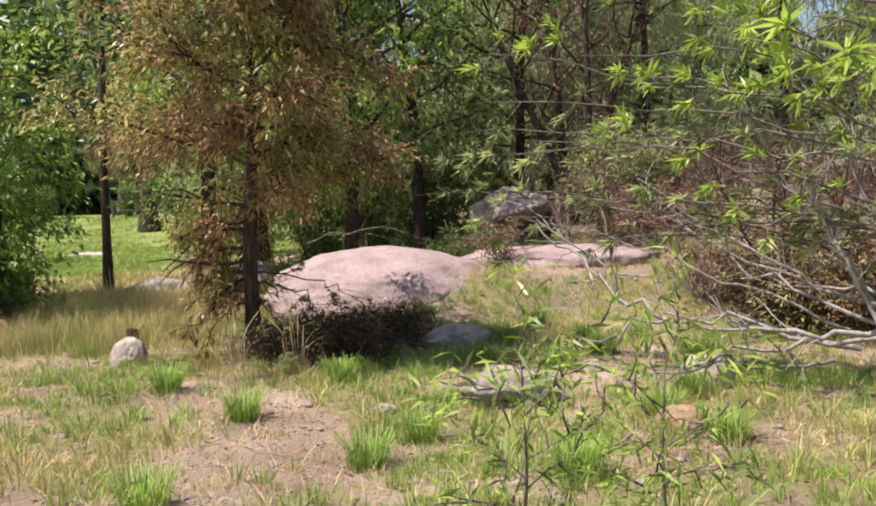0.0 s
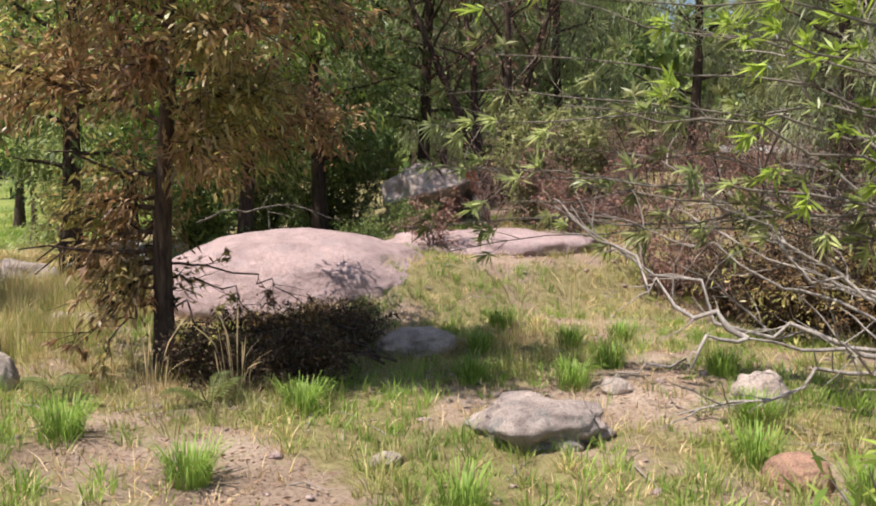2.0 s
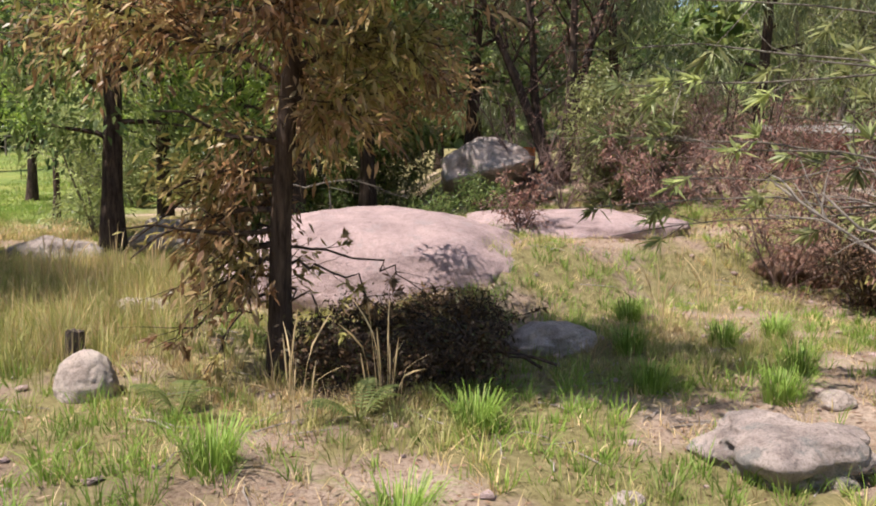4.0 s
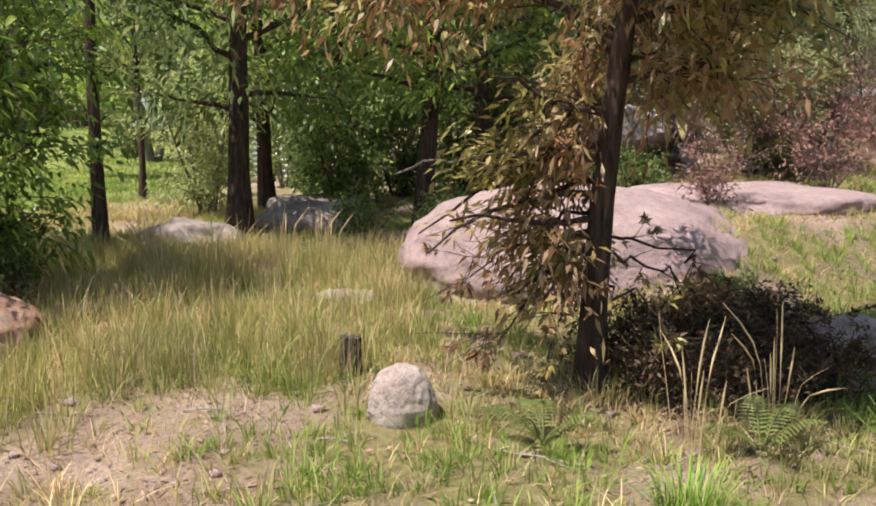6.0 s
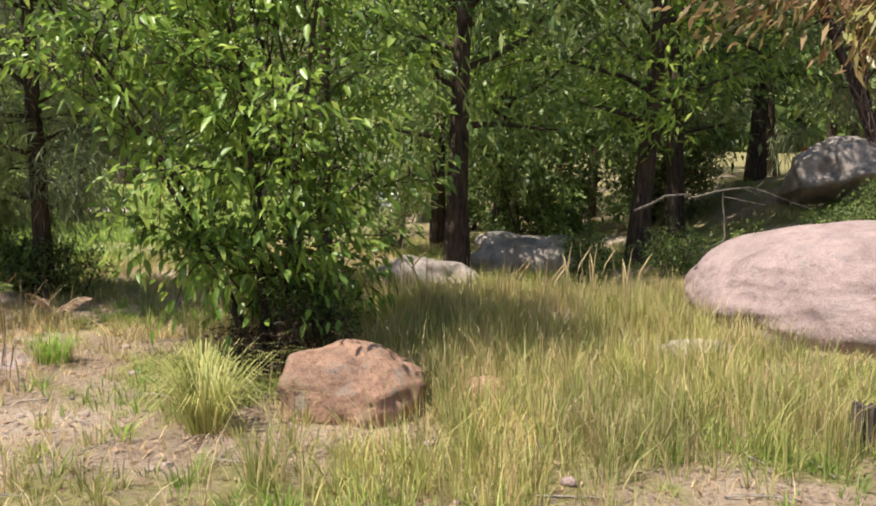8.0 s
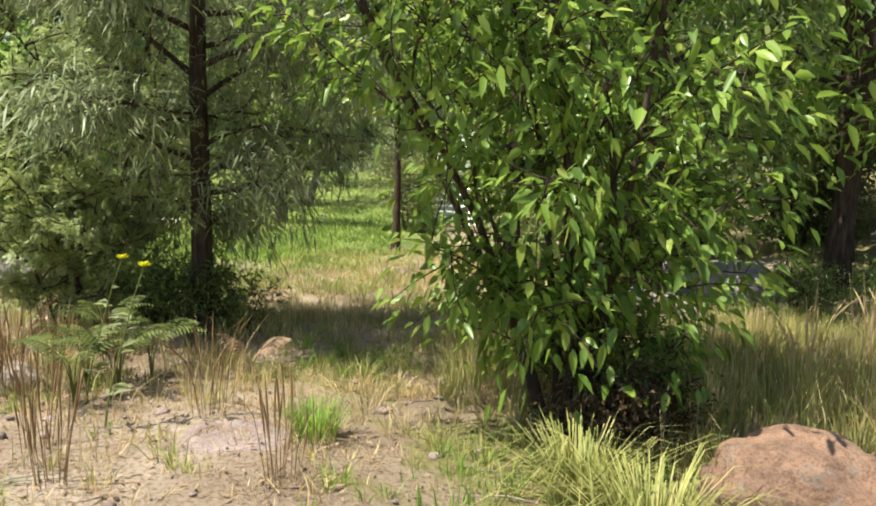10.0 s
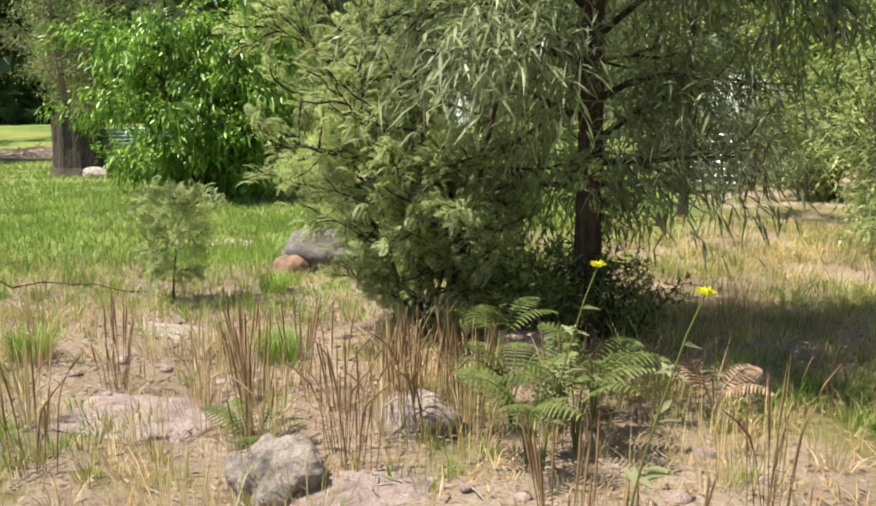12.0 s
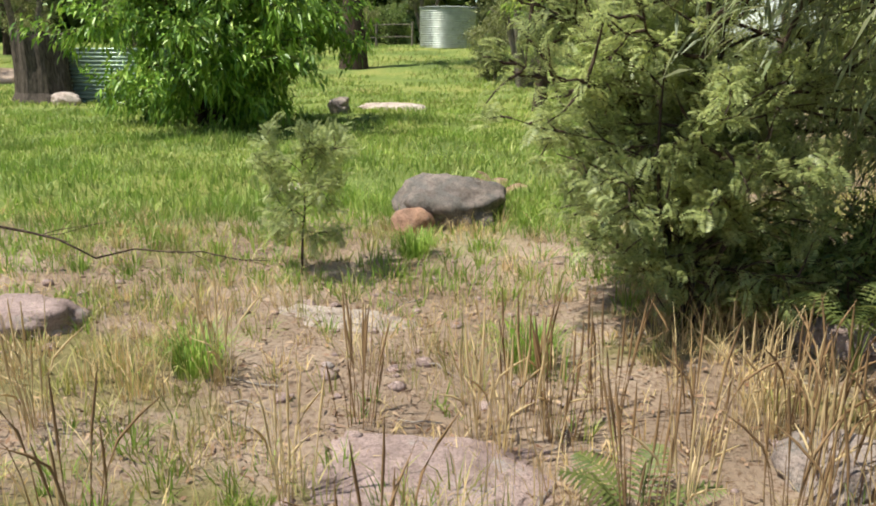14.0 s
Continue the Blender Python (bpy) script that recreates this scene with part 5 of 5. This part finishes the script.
def rough_patches():
    c = scatter(6000, -9.5, -3.5, 11.5, 19)
    c = thin(c, (0.3 + 0.7 * value_noise(c, 0.9, 12)) * 0.55)
    half = rng.random(len(c)) < 0.5
    tufted("grass", c[half], 14, 0.08, 0.16, 0.009, OLIVE_GRASS, "thin yellow-green grass under open trees", 0.6)
    tufted("grass", c[~half], 12, 0.08, 0.13, 0.009, STRAW_GRASS, "thin dry grass under open trees", 0.7)
    c = scatter(2600, -22, -9.5, 12.0, 24)
    c = thin(c, lawn_mask(c[:, 0], c[:, 1]) * ss(value_noise(c, 1.2, 14), 0.45, 0.8))
    tufted("grass", c, 26, 0.14, 0.20, 0.010, GREEN_GRASS, "taller green grass clumps in the lawn", 0.6)
    c = scatter(900, -15, -9.0, 11.8, 15.5)
    tufted("grass", thin(c, 0.6), 22, 0.09, 0.17, 0.008, GREEN_GRASS, "green grass at the lawn's ragged edge", 0.6)


reseed(114)
meadow()
tall_grass()
lawn()
rough_patches()


def tuft(name, n, height, width, mat, label, lean=0.6, spread=0.08):
    a = rng.random(n) * 2 * np.pi
    r = spread * np.sqrt(rng.random(n))
    base = np.column_stack([r * np.cos(a), r * np.sin(a), np.full(n, -0.02)])
    h = height * rng.uniform(0.55, 1.1, n)
    out = np.column_stack([np.cos(a), np.sin(a), np.zeros(n)]) * (lean * np.abs(rng.normal(size=n)) * h)[:, None]
    side = np.column_stack([-np.sin(a), np.cos(a), np.zeros(n)]) * width / 2
    up = np.array([[0, 0, 1.0]]) * h[:, None]
    m1 = base + up * 0.55 + out * 0.25
    m2 = base + up * 0.9 + out * 0.65
    tip = base + up * (0.9 - 0.25 * rng.random((n, 1))) + out * 1.15
    V = np.stack([base - side, base + side, m1 + side, m1 - side, m2 + side * 0.7, m2 - side * 0.7, tip], 1)
    i = np.arange(n) * 7
    Q = np.concatenate([np.stack([i, i + 1, i + 2, i + 3], 1), np.stack([i + 3, i + 2, i + 4, i + 5], 1)])
    return tagged(part(name, mesh_data(name, V.reshape(-1, 3), Q, np.stack([i + 5, i + 4, i + 6], 1)), mat), label, "grass", "grass tufts")


reseed(115)
big_tuft = put(tuft("grass_tuft", 360, 0.40, 0.007, OLIVE_GRASS, "large arching tussock of yellow-green grass", 0.8, 0.12), -5.75, 8.05)
plant_copy(big_tuft, -5.95, 8.55, 120)
green_tuft = put(tuft("grass_tuft", 240, 0.24, 0.006, GREEN_GRASS, "bright green grass tuft", 0.6, 0.12), 0.2, 3.6)
for x, y in ((1.0, 4.5), (-0.2, 5.4), (1.6, 8.3), (2.3, 8.6), (0.4, 6.6), (1.2, 5.1), (2.6, 7.6), (-1.0, 5.9), (2.2, 4.4), (-7.3, 9.2), (-11.5, 12.9), (-12.1, 10.5), (-8.4, 8.0), (3.0, 8.9), (3.4, 5.0), (3.1, 6.2), (2.7, 5.6), (3.5, 7.4), (1.5, 7.3), (2.2, 7.0), (-13.0, 9.6), (-10.6, 10.9), (1.8, 9.4)):
    plant_copy(green_tuft, x + rng.normal() * 0.1, y, rng.uniform(0, 360))


def stalks(n, height, label, mat, seeds):
    """A clump of upright stalks, each a part, some with seed heads."""
    root = new("dry_stalks")
    for i in range(n):
        a = rng.random() * 2 * math.pi
        p = wander((0.1 * math.cos(a) * rng.random(), 0.1 * math.sin(a) * rng.random(), -0.03), (0.11 * math.cos(a), 0.11 * math.sin(a), 1), height * rng.uniform(0.5, 1.1), 6, 0.03)
        r = np.linspace(0.0024, 0.0012, 7)
        if rng.random() < (0.5 if mat is STRAW_GRASS else 0.2):
            p[4:] += np.outer([0.1, 0.45, 0.9], [0.22 * height * math.cos(a), 0.22 * height * math.sin(a), -0.12 * height])
        if seeds and rng.random() < 0.6:
            r[4:6] = 0.005
            r[6] = 0.001
        part("stalk", tube_mesh("stalk", [(p, r)], 5), mat, root)
    return tagged(root, label, "dry stalks", "clumps of dry stalks")


reseed(116)
clumps = [put(stalks(12, 0.62, "clump of brown dead stalks", STEM_BROWN, True), -10.95, 9.15), put(stalks(15, 0.60, "clump of brown dead stalks", STEM_BROWN, True), -10.2, 9.75),
          put(stalks(16, 0.55, "clump of pale bent grass stalks", STRAW_GRASS, True), -9.6, 9.9), put(stalks(12, 0.7, "clump of pale bent grass stalks", STRAW_GRASS, True), -4.0, 10.8)]
for i in range(20):
    x, y = -9.85 + rng.normal() * 0.55, 10.2 + rng.normal() * 0.45
    plant_copy(clumps[int(rng.integers(0, 3))], x, y, rng.uniform(0, 360))
for x, y in ((-11.9, 9.2), (-11.3, 10.2), (-12.5, 9.8), (-8.6, 8.9), (-7.9, 9.4), (-12.0, 10.4), (-8.3, 8.5), (-11.4, 9.6), (-7.3, 8.6)):
    plant_copy(clumps[int(rng.integers(0, 3))], x, y, rng.uniform(0, 360))
for x, y in ((-4.7, 11.0), (-3.4, 11.2), (-5.3, 10.6), (-2.9, 10.9), (-4.3, 10.2), (-5.0, 11.6), (-3.7, 10.6), (-0.2, 6.9), (2.6, 9.3), (2.0, 8.9), (-0.7, 6.6), (-3.1, 11.6)):
    plant_copy(clumps[3], x, y, rng.uniform(0, 360))


def flower(height):
    root = new("yellow_flower")
    p = wander((0, 0, -0.02), (0.1, 0, 1), height, 6, 0.06)
    part("stem", tube_mesh("stem", [(p, np.linspace(0.006, 0.003, 7))], 6), FERN_LEAF, root)
    n = 16
    f = rng.uniform(0.2, 0.85, n)
    pos = np.array([along(p, k)[0] for k in f])
    a = rng.random(n) * 6.28
    part("foliage", leaf_mesh("foliage", pos, np.column_stack([np.cos(a), np.sin(a), np.full(n, 0.5)]), 0.14, 0.03, 0.3, True), GREY_NEEDLE, root)
    m = 26
    a = np.arange(m) * 2.4
    up = rng.uniform(0.1, 0.9, m)
    part("flower_head", leaf_mesh("flower_head", np.repeat(p[-1:], m, 0), np.column_stack([np.cos(a), np.sin(a), up]), 0.04, 0.014, 0.0), YELLOW_PETAL, root)
    return tagged(root, "tall weed with a yellow flower head", "flower", "yellow flowers")


reseed(117)
fl = put(flower(0.95), -8.4, 9.2)
for x, y in ((-8.78, 9.75),):
    plant_copy(fl, x, y, rng.uniform(0, 360))


def litter():
    xy = scatter(40000, -14, 6, 1.5, 13)
    xy = thin(xy, 0.25 + 0.75 * (1 - ss(grass_cover(xy), 0.2, 0.6)))
    z = terrain(xy[:, 0], xy[:, 1]) + 0.012 + 0.012 * rng.random(len(xy))
    way = rng.normal(size=(len(xy), 3)) * np.array([1, 1, 0.15])
    me = leaf_mesh("leaf_litter", np.column_stack([xy, z]), way, 0.055 * rng.uniform(0.4, 1.2, len(xy)), 0.014, -0.02)
    tagged(part("leaf_litter", me, LITTER), "fallen brown leaves and bark scraps", "leaf litter", kind="stuff")
    n = 900
    xy = scatter(n, -14, 6, 2, 13)
    xy = xy[walk_gap(xy) > 0.3]
    paths = []
    for x, y in xy:
        a = rng.random() * 6.28
        l = rng.uniform(0.1, 0.45)
        p = np.array([(x + l * k * math.cos(a), y + l * k * math.sin(a), float(terrain(x, y)) + 0.012 + 0.01 * math.sin(k * 3)) for k in (0, 0.35, 0.7, 1)]) + rng.normal(size=(4, 3)) * 0.008
        paths.append((p, np.linspace(0.005, 0.002, 4)))
    tagged(part("fallen_twigs", tube_mesh("fallen_twigs", paths, 4), DEAD_WOOD), "fallen grey twigs", "twigs", kind="stuff")


reseed(118)
litter()


def pebbles():
    bm = bmesh.new()
    bmesh.ops.create_icosphere(bm, subdivisions=1, radius=1.0)
    ico = np.array([v.co[:] for v in bm.verts])
    tri = np.array([[v.index for v in f.verts] for f in bm.faces])
    bm.free()
    xy = scatter(2600, -14, 5.5, 2.5, 13)
    xy = thin(xy, 0.3 + 0.7 * (1 - ss(grass_cover(xy), 0.15, 0.5)))
    n = len(xy)
    size = 0.012 + 0.035 * rng.random((n, 1, 1)) ** 3
    shape = ico[None] * (1 + 0.25 * rng.normal(size=(n, len(ico), 1))) * size * np.array([1.2, 1.0, 0.6])
    V = shape + np.column_stack([xy, terrain(xy[:, 0], xy[:, 1]) + 0.006])[:, None]
    T = (tri[None] + (np.arange(n) * len(ico))[:, None, None]).reshape(-1, 3)
    tagged(part("pebbles", mesh_data("pebbles", V.reshape(-1, 3), tris=T), PINK_ROCK), "scattered pinkish pebbles and grit", "pebbles", kind="stuff")


pebbles()


# ---- single leaves on the near side of the broad-leaved shrub ----
def shrub_leaves(count):
    l, w = 0.125, 0.055
    V = [(0, 0, 0), (0.3 * l, 0.42 * w, 0.006), (0.65 * l, 0.34 * w, 0.0), (l, 0, -0.022), (0.65 * l, -0.34 * w, 0.0), (0.3 * l, -0.42 * w, 0.006), (0.3 * l, 0, -0.006), (0.65 * l, 0, -0.010)]
    me = mesh_data("leaf", V, [(0, 6, 2, 1), (6, 7, 3, 2), (0, 5, 4, 6), (6, 4, 3, 7)], smooth=True)
    me.materials.append(BROAD_LEAF_ONE)
    for i in range(count):
        a = rng.uniform(-2.9, -0.2)
        h = rng.uniform(0.25, 3.2)
        r = 1.4 * math.sin(math.pi * (0.12 + 0.8 * h / 4.2)) * rng.uniform(0.85, 1.1)
        leaf = part("leaf", me, None, shrub)
        leaf.matrix_basis = pose(r * math.cos(a), r * math.sin(a), h, rng.uniform(-40, 40), rng.uniform(5, 65), math.degrees(a) + rng.uniform(-70, 70)) @ Matrix.Scale(rng.uniform(0.7, 1.2), 4)


shrub_leaves(280)
